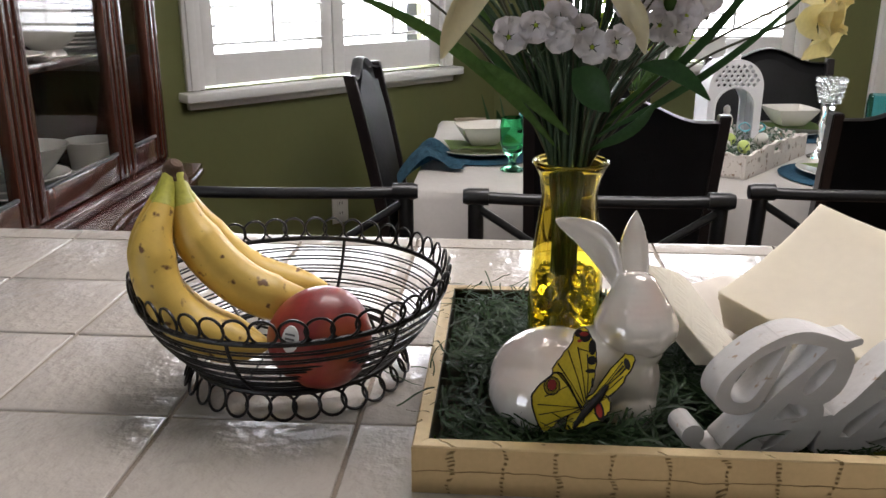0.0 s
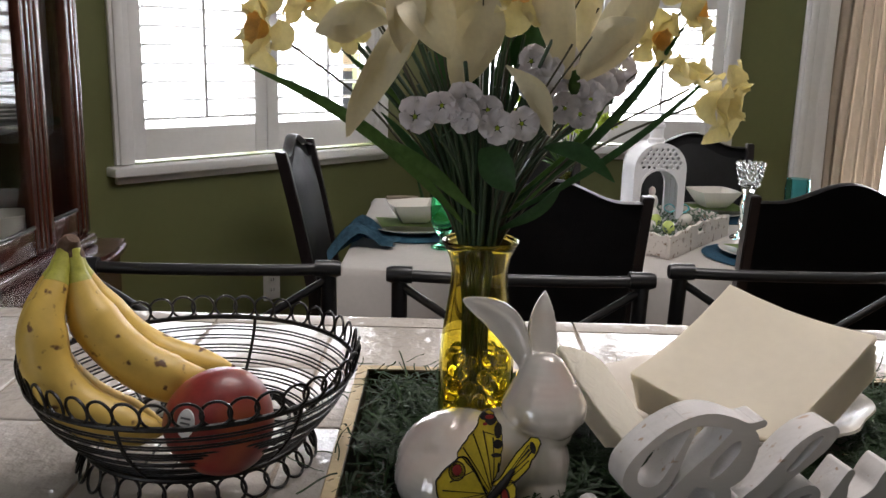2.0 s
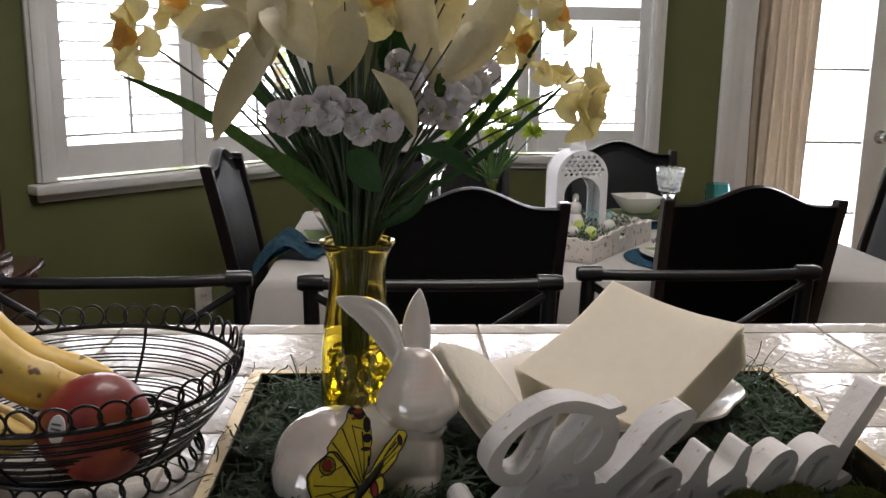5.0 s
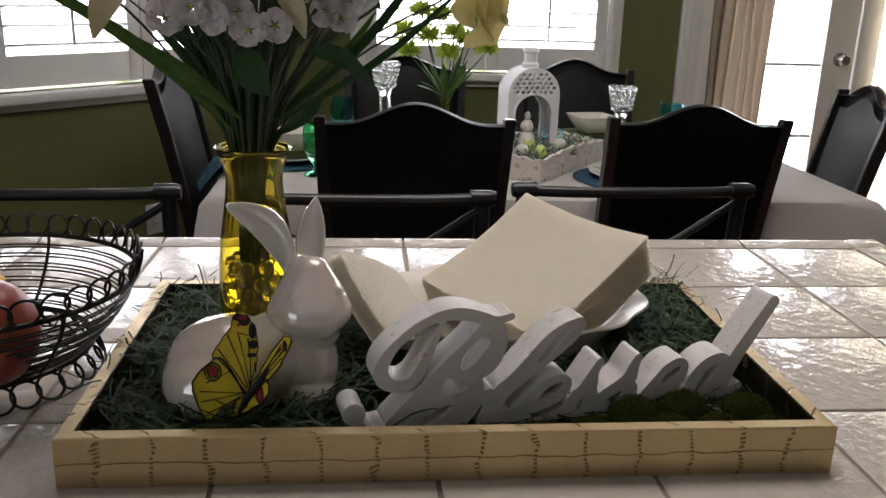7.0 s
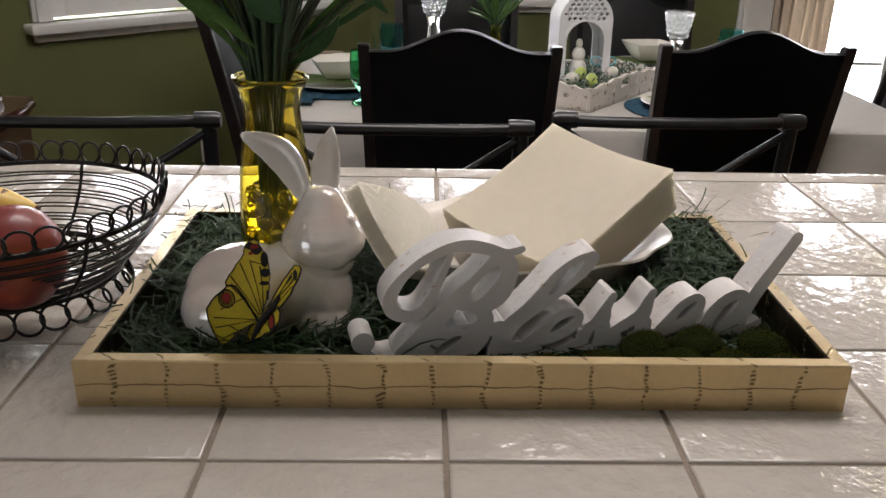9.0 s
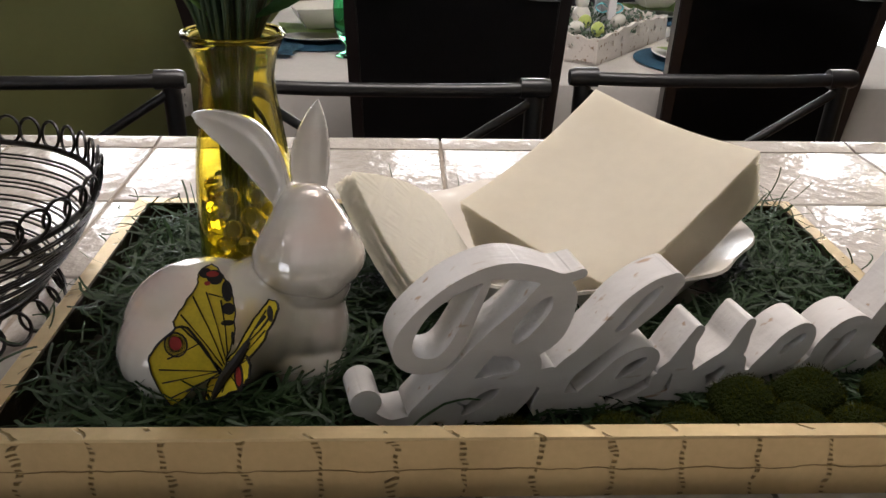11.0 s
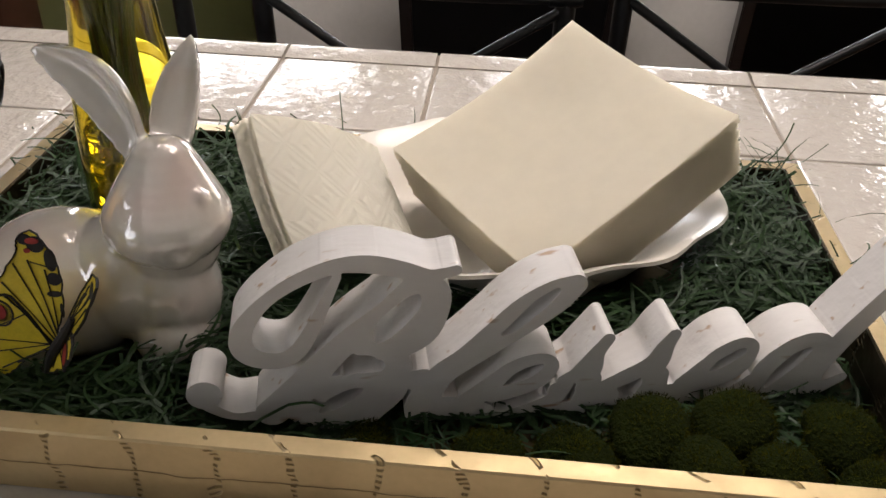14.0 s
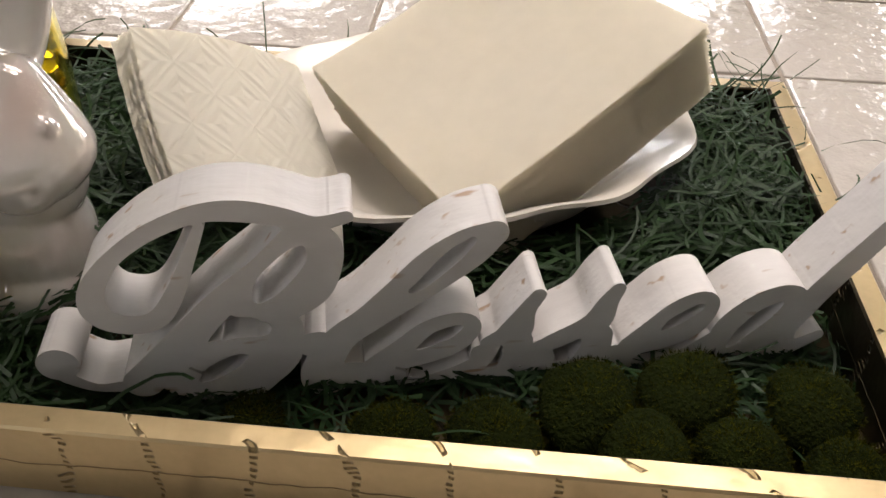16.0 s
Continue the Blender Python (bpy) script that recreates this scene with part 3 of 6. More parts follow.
window("window_1", BAY_AT, BAY_RZ, 0.085, 1.16, 0.875, 2.1, "white trimmed bay window with a deep sill")
window("window_2", (0, BACK_Y, 0), 0, -0.05, 1.02, 0.875, 2.1, "white trimmed back window with a deep sill")
# Opening for the added kitchen lamp; this window is never seen.
window("window_3", (LEFT_X, 0, 0), 90, -2.0, -0.7, 1.0, 2.1, "plain unseen kitchen window added for light from the left")
for at, rz, a, b in ((BAY_AT, BAY_RZ, 0.09, 1.155), ((0, BACK_Y, 0), 0, -0.045, 1.015)):
    m = (a + b) / 2
    shutter(at, rz, a, m - 0.002, 0.885, 2.09, 1.46)
    shutter(at, rz, m + 0.002, b, 0.885, 2.09, 1.46)


def glazed_door(name, x0, x1, hinge_left):
    d = thing(name, "white glazed door with a beige gathered curtain", "door", (0, BACK_Y + 0.03, 0), kind="structure")
    st = 0.1
    for a, b in ((x0, x0 + st), (x1 - st - 0.05, x1)):
        part("stile", box((a, 0, 0.01), (b, 0.045, 2.06), 0.004), "white", d)
    for a, b in ((0.01, 0.25), (1.93, 2.06)):
        part("rail", box((x0 + st, 0.001, a), (x1 - st - 0.05, 0.044, b), 0.004), "white", d)
    pn = part("pane", box((x0 + st, 0.02, 0.25), (x1 - st - 0.05, 0.024, 1.93)), "pane", d, smooth=0)
    pn.visible_shadow = False
    for z in (0.6, 0.93, 1.26, 1.6):
        part("muntin", box((x0 + st, 0.012, z), (x1 - st - 0.05, 0.034, z + 0.014), 0.002), "white", d)
    if hinge_left:
        for z in (0.25, 1.02, 1.8):
            part("hinge", lathe([(0, 0), (0.007, 0), (0.007, 0.09), (0, 0.09)], 10, at=(x0 - 0.006, -0.012, z)), "espresso", d, "dark hinge")
        kb = part("knob", lathe([(0, -0.062), (0.02, -0.06), (0.029, -0.047), (0.024, -0.034), (0.011, -0.028), (0.011, -0.008), (0.03, -0.006), (0.032, 0), (0, 0)], 24), "chrome", d, "satin nickel door knob")
        kb.matrix_local = pose(x1 - 0.07, 0.0, 0.965, -90, 0, 0)
    return d


glazed_door("door_1", 1.455, 2.2, True)
glazed_door("door_2", 2.21, 2.96, False)
bm = box((1.345, -0.02, 0), (1.435, 0, 2.17), 0.004)
box((1.36, -0.028, 0), (1.395, -0.019, 2.16), 0.003, bm)
box((1.435, 0.0, 0), (1.45, 0.1, 2.08), 0.002, bm)
solid("trim", bm, "white", "white moulded door casing", "door frame", (0, BACK_Y, 0), kind="structure")
solid("trim", box((1.435, -0.02, 2.08), (RIGHT_X, 0, 2.17), 0.004), "white", "white door head casing", "door frame", (0, BACK_Y, 0), kind="structure")
for a, b in ((-0.25, 1.345),):
    solid("baseboard", box((a, -0.015, 0), (b, 0, 0.1), 0.004), "white", "white painted baseboard", "baseboard", (0, BACK_Y, 0), kind="structure")
solid("baseboard", box((-0.26, -0.015, 0), (1.47, 0, 0.1), 0.004), "white", "white painted baseboard under the bay window", "baseboard", BAY_AT, BAY_RZ, kind="structure")


def curtain(x0, x1, folds, material, label, depth=0.03):
    def fn(u, v):
        x = x0 + (x1 - x0) * u + 0.006 * math.sin(7 * v + 9 * u)
        y = -0.045 + depth * 0.5 * math.sin(folds * 2 * math.pi * u + 0.6 * math.sin(3 * v)) + 0.005 * math.sin(21 * u)
        return (x, y, 0.12 + 1.86 * v)
    ob = thing("curtain", label, "curtain", (0, BACK_Y + 0.02, 0))
    part("cloth", sheet(fn, folds * 8, 10, 0.0015), material, ob)
    part("rod", tube([(x0 - 0.02, -0.03, 1.985), (x1 + 0.02, -0.03, 1.985)], 0.005), "chrome", ob, "thin metal curtain rod")


curtain(1.49, 1.765, 6, "curtain", "beige gathered curtain drawn to the side of the glazed door")
curtain(2.3, 2.9, 7, "sheer", "pale sheer curtain on the second glazed door")

outlet = thing("wall_outlet", "white plastic wall outlet under the window", "outlet", BAY_AT, BAY_RZ)
part("plate", box((0.59, -0.007, 0.31), (0.665, 0, 0.425), 0.003), "white", outlet)
for z in (0.335, 0.375):
    part("socket", box((0.612, -0.0095, z), (0.643, -0.007, z + 0.028), 0.002), "white", outlet)
    for dx in (0.62, 0.632):
        part("slot", box((dx, -0.0102, z + 0.01), (dx + 0.003, -0.0094, z + 0.021)), "ink", outlet)

# ---- kitchen island ----
TOP, TP = 0.91, 0.155
CX0, CX1, CY0, CY1 = -0.925, 0.62, -0.31, 0.62
island = thing("kitchen_island", "kitchen island with a painted base below the tiled top", "kitchen island", (0, 0, 0))
part("base", box((CX0 + 0.02, CY0 + 0.05, 0.1), (CX1 - 0.02, CY1 - 0.25, 0.85), 0.004), "white", island)
part("plinth", box((CX0 + 0.06, CY0 + 0.1, 0), (CX1 - 0.06, CY1 - 0.3, 0.1)), "espresso", island)
for k in range(3):
    x = CX0 + 0.03 + k * 0.5
    dr = part("door", box((x, CY0 + 0.03, 0.14), (x + 0.48, CY0 + 0.05, 0.83), 0.004), "white", island)
    part("handle", tube([(x + 0.42, CY0 + 0.03, 0.6), (x + 0.42, CY0 + 0.005, 0.61), (x + 0.42, CY0 + 0.005, 0.7), (x + 0.42, CY0 + 0.03, 0.71)], 0.004), "chrome", dr)
worktop = thing("tiled_worktop", "ivory glazed tile worktop with beige grout and rounded edge tiles", "worktop", (0, 0, 0))
part("grout_bed", box((CX0 - 0.05, CY0 - 0.05, 0.85), (CX1 + 0.05, CY1 + 0.04, TOP - 0.0022), 0.003), "grout", worktop)


def plan_tile(w, d, h=0.007):
    bm = box((-w / 2, -d / 2, -h), (w / 2, d / 2, 0))
    top = [e for e in bm.edges if all(v.co.z > -1e-6 for v in e.verts)]
    bmesh.ops.bevel(bm, geom=top, offset=0.0022, segments=3, affect="EDGES", profile=0.5)
    return bm


tile_mesh = finish("tile", plan_tile(TP - 0.0032, TP - 0.0032), "tile")
for j in range(6):
    for k in range(10):
        ob = new("tile", tile_mesh)
        ob.parent = worktop
        ob.matrix_local = pose(TP * (k - 6) + TP / 2, TP * (j - 2) + TP / 2, TOP + rnd(-0.0004, 0.0003), rnd(-0.12, 0.12), rnd(-0.12, 0.12), 0)


def edge_tile(length, reach=0.05):
    """A rounded edge tile: a raised bead that rolls over the edge; runs along x, its edge towards +y."""
    prof = [(0.002, -0.006), (0.002, -0.001), (0.005, 0), (reach - 0.036, 0.0008), (reach - 0.028, 0.0022), (reach - 0.021, 0.0024), (reach - 0.014, 0.0006), (reach - 0.006, -0.008), (reach, -0.02), (reach, -0.062), (reach - 0.008, -0.062), (reach - 0.02, -0.02)]
    bm = bmesh.new()
    rows = [[bm.verts.new((x, y, z)) for y, z in prof] for x in (-length / 2 + 0.0016, length / 2 - 0.0016)]
    n = len(prof)
    for i in range(n):
        bm.faces.new((rows[0][i], rows[0][(i + 1) % n], rows[1][(i + 1) % n], rows[1][i]))
    bm.faces.new(rows[0][::-1])
    bm.faces.new(rows[1])
    return bm


trim_mesh = finish("edge_tile", edge_tile(TP), "tile", 60)
side_trim = finish("edge_tile", edge_tile(TP, 0.055), "tile", 60)
for k in range(10):
    for y, rz in ((CY1, 0), (CY0, 180)):
        ob = new("edge_tile", trim_mesh)
        ob.parent = worktop
        ob.matrix_local = pose(TP * (k - 6) + TP / 2, y, TOP + 0.0004, 0, 0, rz)
for j in range(6):
    ob = new("edge_tile", side_trim)
    ob.parent = worktop
    ob.matrix_local = pose(CX1, TP * (j - 2) + TP / 2, TOP + 0.0004, 0, 0, -90)
for y, s in ((CY1, 1), (CY0, -1)):
    part("corner_tile", box((CX1 + 0.002, min(y, y + s * 0.049), TOP - 0.05), (CX1 + 0.06, max(y, y + s * 0.049), TOP + 0.002), 0.012), "tile", worktop)

# ---- decorative tray and what lies in it ----
TX0, TX1, TY0, TY1, TZ = -0.256, 0.284, 0.061, 0.380, 0.9106
TRAY_H = 0.0364
tray = thing("serving_tray", "gold embossed crocodile pattern rectangular tray on the tiles", "tray", (TX0, TY0, TZ))
W, D = TX1 - TX0, TY1 - TY0
th = 0.012
# base and inner faces take a much darker gold than the outside
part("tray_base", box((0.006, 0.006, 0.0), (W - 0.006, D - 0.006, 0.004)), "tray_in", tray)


def tray_side(length):
    """A mitred side along x, leaning slightly out; outer face at y = 0."""
    prof = [(0.0, 0.0), (0.0, TRAY_H - 0.001), (0.001, TRAY_H), (th - 0.001, TRAY_H), (th, TRAY_H - 0.001), (th + 0.002, 0.0)]
    bm = bmesh.new()
    rows = [[bm.verts.new((y if s == 0 else length - y, y, z)) for y, z in prof] for s in (0, 1)]
    n = len(prof)
    for i in range(n):
        bm.faces.new((rows[0][i], rows[0][(i + 1) % n], rows[1][(i + 1) % n], rows[1][i]))
    bm.faces.new(rows[0][::-1])
    bm.faces.new(rows[1])
    return bm


for length, x, y, rz in ((W, 0, 0, 0), (W, W, D, 180), (D, W, 0, 90), (D, 0, D, -90)):
    s = part("side", tray_side(length), "gold", tray)
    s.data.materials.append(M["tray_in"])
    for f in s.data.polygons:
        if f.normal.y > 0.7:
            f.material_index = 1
    s.matrix_local = pose(x, y, 0, 0, 0, rz)


def taken(v):
    """Where the word, the dish and the rabbit stand clear of the shreds."""
    dx, dy, z = v.x - 0.058, v.y - 0.122, v.z - TZ
    u, w = dx * 0.974 + dy * 0.225, dy * 0.974 - dx * 0.225
    if -0.136 < u < 0.235 and -0.006 < w < 0.032 and z > 0.014:
        return True
    if ((v.x - 0.083) / (0.086 + 1.1 * min(0.045, z))) ** 2 + ((v.y - 0.296) / (0.064 + 0.95 * min(0.045, z))) ** 2 < 1:
        return True
    return ((v.x + 0.145) / 0.062) ** 2 + ((v.y - 0.165) / 0.045) ** 2 < 1 and z > 0.016


def shreds(count, place, length, width, lift, inside=True):
    """Curled paper shreds, each a narrow twisted ribbon; place() gives where each one lies."""
    verts, faces = [], []
    for _ in range(count):
        p = Vector(place())
        a, l, w = rnd(0, 6.283), rnd(*length), rnd(*width)
        d = Vector((math.cos(a), math.sin(a), rnd(*lift)))
        curl, up = rnd(-55, 55), Vector((rnd(-0.6, 0.6), rnd(-0.6, 0.6), 1)).normalized()
        n, base = 7, len(verts)
        for i in range(n):
            s = l / (n - 1)
            side = d.cross(up).normalized() * w / 2
            q = p
            verts.append(q + side)
            verts.append(q - side)
            p = p + d * s
            d = (Matrix.Rotation(curl * s, 3, "Z") @ d + Vector((0, 0, rnd(-0.25, 0.22)))).normalized()
            if p.z < TZ + 0.006:
                d.z = abs(d.z)
            if inside and p.z < TZ + TRAY_H + 0.002:
                p = Vector((min(TX1 - 0.015, max(TX0 + 0.015, p.x)), min(TY1 - 0.015, max(TY0 + 0.015, p.y)), max(p.z, TZ + 0.005)))
        if inside and any(taken(v) for v in verts[base:]):
            del verts[base:]
            continue
        faces += [(base + 2 * i, base + 2 * i + 1, base + 2 * i + 3, base + 2 * i + 2) for i in range(n - 1)]
    me = bpy.data.meshes.new("shred")
    me.from_pydata([tuple(v) for v in verts], [], faces)
    me.materials.append(M["grass"])
    me.polygons.foreach_set("use_smooth", [True] * len(faces))
    return me


def in_tray():
    x, y = rnd(TX0 + 0.03, TX1 - 0.03), rnd(TY0 + 0.022, TY1 - 0.03)
    if x > 0.03 and y < 0.125 and random.random() < 0.93:
        y = rnd(0.17, TY1 - 0.03)
    if ((x - 0.093) / 0.105) ** 2 + ((y - 0.293) / 0.08) ** 2 < 1:
        x, y = random.choice(((rnd(-0.24, -0.02), rnd(0.2, TY1 - 0.03)), (rnd(0.235, TX1 - 0.02), rnd(0.15, TY1 - 0.03)), (rnd(0.16, TX1 - 0.02), rnd(0.165, 0.2)), (rnd(-0.24, -0.02), rnd(0.09, 0.3))))
    if x > -0.07 and 0.085 < y < 0.17:
        return (x, y, TZ + rnd(0.004, 0.008))
    hump = 0.014 * noise.noise((x * 22, y * 22, 3.1)) + 0.012 * min(1, max(0, (y - 0.1) / 0.2))
    return (x, y, TZ + 0.006 + abs(rnd(0, 1)) ** 0.6 * (0.02 + hump))


random.seed(5)
grass = tagged(new("paper_grass", shreds(10500, in_tray, (0.018, 0.05), (0.0009, 0.0022), (-0.2, 0.35))), "dark green shredded paper grass filling the tray", "paper grass", kind="stuff")


def on_rim():
    e = random.random()
    if e < 0.45:
        return (rnd(TX0 + 0.01, TX1 - 0.01), TY1 - rnd(0.0, 0.02), TZ + rnd(0.03, 0.045))
    if e < 0.7:
        return (TX0 + rnd(-0.004, 0.02), rnd(TY0 + 0.03, TY1), TZ + rnd(0.028, 0.04))
    return (TX1 - rnd(0.0, 0.03), rnd(0.24, TY1), TZ + rnd(0.03, 0.045))


def by_rabbit():
    return (rnd(-0.19, -0.055), rnd(0.085, 0.128), TZ + rnd(0.008, 0.026))


tagged(new("paper_grass", shreds(520, by_rabbit, (0.02, 0.045), (0.0009, 0.002), (-0.1, 0.5))), "dark green shredded paper grass heaped before the rabbit", "paper grass", kind="stuff")
tagged(new("loose_grass", shreds(90, on_rim, (0.02, 0.045), (0.0008, 0.0016), (0.0, 0.8), False)), "stray shreds of paper grass curling over the tray rim", "paper grass", kind="stuff")


# script word cut from board: strokes of changing width, merged on a fine lattice
WORD_AT, WORD_RZ, WORD_DEPTH, WORD_FOOT = (0.058, 0.1225, 0.92), 12.4, 0.0255, -0.0052
word_x, word_z = np.meshgrid(np.arange(-0.140, 0.246, 0.0009), np.arange(-0.0115, 0.105, 0.0009), indexing="ij")


def letter_field(strokes, counters=()):
    """Below zero inside a letter; strokes and counters are rows of (x, z, width) in millimetres."""
    f = np.full(word_x.shape, 1.0)
    for row in strokes:
        for x, z, w in (spline(row, 14) if len(row) > 1 else row):
            f = np.minimum(f, np.hypot(word_x - x / 1000, word_z - z / 1000) - w / 2000)
    for row in counters:
        for x, z, w in spline(row, 14):
            f = np.maximum(f, w / 2000 - np.hypot(word_x - x / 1000, word_z - z / 1000))
    return np.maximum(f, WORD_FOOT - word_z)


def lattice_plate(gx, gy, f, depth):
    """A plate in x and z wherever the field f is below zero, pushed back by depth along y."""
    nx, ny = gx.shape
    bm, front, back = bmesh.new(), {}, {}

    def corner(i, j):
        key = (i, j)
        if key not in front:
            front[key], back[key] = bm.verts.new((gx[i, j], 0, gy[i, j])), bm.verts.new((gx[i, j], depth, gy[i, j]))
        return key

    def cross(a, b):
        key = (min(a, b), max(a, b))
        if key not in front:
            (i, j), (k, l) = key
            t = min(0.97, max(0.03, f[i, j] / (f[i, j] - f[k, l])))
            x, z = gx[i, j] + t * (gx[k, l] - gx[i, j]), gy[i, j] + t * (gy[k, l] - gy[i, j])
            front[key], back[key] = bm.verts.new((x, 0, z)), bm.verts.new((x, depth, z))
        return key

    for i in range(nx - 1):
        for j in range(ny - 1):
            cs = [(i, j), (i + 1, j), (i + 1, j + 1), (i, j + 1)]
            if all(f[c2] >= 0 for c2 in cs):
                continue
            loop = []
            for a, b in zip(cs, cs[1:] + cs[:1]):
                if f[a] < 0:
                    loop.append((corner(*a), 0))
                if (f[a] < 0) != (f[b] < 0):
                    loop.append((cross(a, b), 1 if f[a] < 0 else 2))
            keys = [k for k, _ in loop]
            bm.faces.new([front[k] for k in keys])
            bm.faces.new([back[k] for k in reversed(keys)])
            for (p, kp), (q, kq) in zip(loop, loop[1:] + loop[:1]):
                if kp == 1 and kq == 2:
                    bm.faces.new((front[p], back[p], back[q], front[q]))
    return bm


fields = [
    # ball terminal before the capital
    letter_field([[(-119.8, 22.7, 16.8)], [(-118, 15, 6), (-111.7, 10.4, 5.1), (-105.6, 8.0, 4.5), (-96.4, 7.9, 6.3)]]),
    # capital B: swash, stem, upper bowl, lower bowl
    letter_field([[(-2.2, 87.8, 5.6), (-8.5, 86.2, 6.2), (-15.3, 85.0, 8.6), (-27.0, 89.7, 8.9), (-41.3, 93.1, 9.6), (-56.2, 92.6, 8.0), (-73.2, 85.8, 7.2), (-87.1, 75.8, 6.6), (-95.9, 65.3, 8.5), (-99.8, 56.5, 10.2), (-99.2, 48.5, 11.1), (-93.1, 42.9, 10.1), (-83.0, 41.5, 9.4), (-75.1, 46.0, 8.6), (-67.8, 58.0, 7.2), (-61.3, 72.7, 5.4), (-55.3, 87.0, 4.0)],
                  [(-20.8, 81.3, 10.8), (-34.5, 66.8, 10.3), (-49.4, 52.9, 12.3), (-62.8, 38.4, 14.0), (-75.8, 22.1, 17.3), (-89.0, 9.2, 16.3)],
                  [(-17.7, 81.2, 11.7), (-12.1, 77.1, 14.0), (-11.7, 68.9, 15.4), (-17.3, 55.3, 17.6), (-27.2, 47.0, 15.6), (-36.5, 47.2, 14.9)],
                  [(-46.0, 46.4, 8.7), (-36.4, 44.0, 8.2), (-30.6, 37.6, 15.4), (-30.3, 29.1, 17.6), (-34.2, 20.3, 21.1), (-40.9, 11.4, 19.7), (-49.9, 3.8, 19.4), (-62.2, 2.2, 13.3), (-73.7, 8.1, 16.0)],
                  [(-62.3, 21.3, 16.2), (-50.7, 25.7, 10.2), (-41.7, 25.4, 11.2)]],
                 [[(-37.6, 51.0, 5.1), (-32.7, 58.0, 11.1), (-23.2, 68.9, 9.7), (-19.6, 74.3, 3.4)], [(-54.0, 30.8, 2.5), (-48.3, 35.4, 8.6), (-38.2, 35.0, 7.7)], [(-65.7, 7.9, 2.6), (-59.0, 12.8, 7.8), (-50.5, 18.2, 6.2), (-45.7, 20.5, 1.5)]]),
    # l
    letter_field([[(53.9, 76.4, 11.7), (44.3, 69.9, 19.0), (32.5, 61.1, 20.7), (19.1, 49.0, 17.2), (4.6, 36.4, 13.7), (-7.2, 26.6, 13.8), (-15.0, 12.9, 15.8), (-17.0, 3.6, 16.1), (-14.2, -0.5, 12.0)],
                  [(-9.0, 4.6, 16.0), (3.5, 3.8, 14.9), (13.8, 0.3, 12.6)], [(-26.0, 25.8, 8.6), (-16.1, 23.6, 15.0)]],
                 [[(21.8, 49.8, 2.5), (26.6, 53.5, 4.8), (37.9, 65.9, 7.0), (45.7, 73.6, 3.5)]]),
    # first e
    letter_field([[(6.6, 7.2, 13.3), (18.3, 18.9, 10.4), (27.4, 28.3, 8.2), (37.6, 32.7, 7.3), (45.0, 32.2, 6.8), (47.2, 26.9, 8.0), (41.5, 19.1, 9.0), (31.1, 14.1, 9.1), (19.4, 11.0, 9.3)],
                  [(12.5, -0.5, 11.5), (23.0, -3.7, 8.1), (36.1, -1.0, 9.1), (50.2, 6.0, 9.3), (56.9, 17.9, 8.0)]],
                 [[(29.6, 19.6, 1.5), (33.1, 22.9, 4.5), (39.9, 26.8, 4.2), (42.7, 28.6, 2.1)]]),
    # first s
    letter_field([[(74.3, 43.2, 6.7), (69.5, 34.5, 8.7), (66.4, 24.9, 14.4), (62.8, 19.6, 14.7), (55.0, 18.0, 8.0)], [(67.9, 17.4, 12.4), (67.2, 7.3, 12.9), (63.0, -0.8, 11.3), (52.4, -1.9, 9.0)], [(51.5, 13.2, 8.0), (50.0, 4.0, 8.0)]],
                 [[(52.0, 4.6, 2.6), (55.6, 9.0, 5.6), (60.2, 14.6, 2.4)]]),
    # second s
    letter_field([[(107.8, 43.6, 6.6), (104.4, 36.6, 9.3), (101.2, 26.6, 13.2), (95.3, 21.2, 13.2), (85.5, 17.4, 9.7), (76.5, 12.4, 8.7)], [(103.2, 17.4, 12.0), (101.0, 6.4, 14.6), (93.2, -1.5, 11.4), (74.7, 2.5, 8.8)], [(77.8, 10.1, 9.8), (81.2, 4.5, 8.2)]],
                 [[(85.4, 4.6, 2.6), (88.6, 9.6, 6.0), (94.4, 15.4, 2.4)]]),
    # second e
    letter_field([[(119.0, 9.8, 13.5), (127.0, 21.8, 8.9), (134.6, 30.4, 8.2), (143.3, 35.4, 7.2), (148.9, 34.5, 7.0), (150.6, 29.2, 7.6), (145.7, 20.1, 10.6), (136.5, 14.0, 10.9), (121.9, 10.2, 11.4)],
                  [(111.6, 3.8, 15.1), (122.4, -3.9, 9.6), (133.7, -2.8, 9.7), (147.7, 2.5, 11.7), (156.9, 10.9, 10.3)]],
                 [[(132.5, 20.8, 2.1), (136.5, 23.7, 5.2), (144.4, 29.1, 5.0), (146.9, 31.0, 1.9)]]),
    # d with its straight ascender and tail
    letter_field([[(157.6, 9.9, 10.7), (161.7, 20.0, 11.8), (170.7, 30.3, 10.3), (180.2, 34.5, 10.0), (186.8, 32.3, 12.4), (187.9, 26.9, 14.1), (184.2, 15.0, 17.9), (177.3, 5.5, 18.3), (166.7, 3.2, 16.5)],
                  [(227.8, 80.2, 10.4), (213.5, 58.0, 11.4), (200.2, 37.4, 12.4), (193.5, 24.7, 12.5), (187.6, 12.6, 13.2), (188.4, 3.0, 13.0)], [(190.6, 0.3, 9.0), (205.0, 8.3, 6.0)]],
                 [[(163.9, 5.6, 2.5), (168.1, 12.2, 5.9), (176.7, 22.9, 7.2), (182.0, 28.7, 3.4)]]),
]
word = thing("word_sign", "white painted wooden script word Blessed with worn edges", "sign", WORD_AT, WORD_RZ)
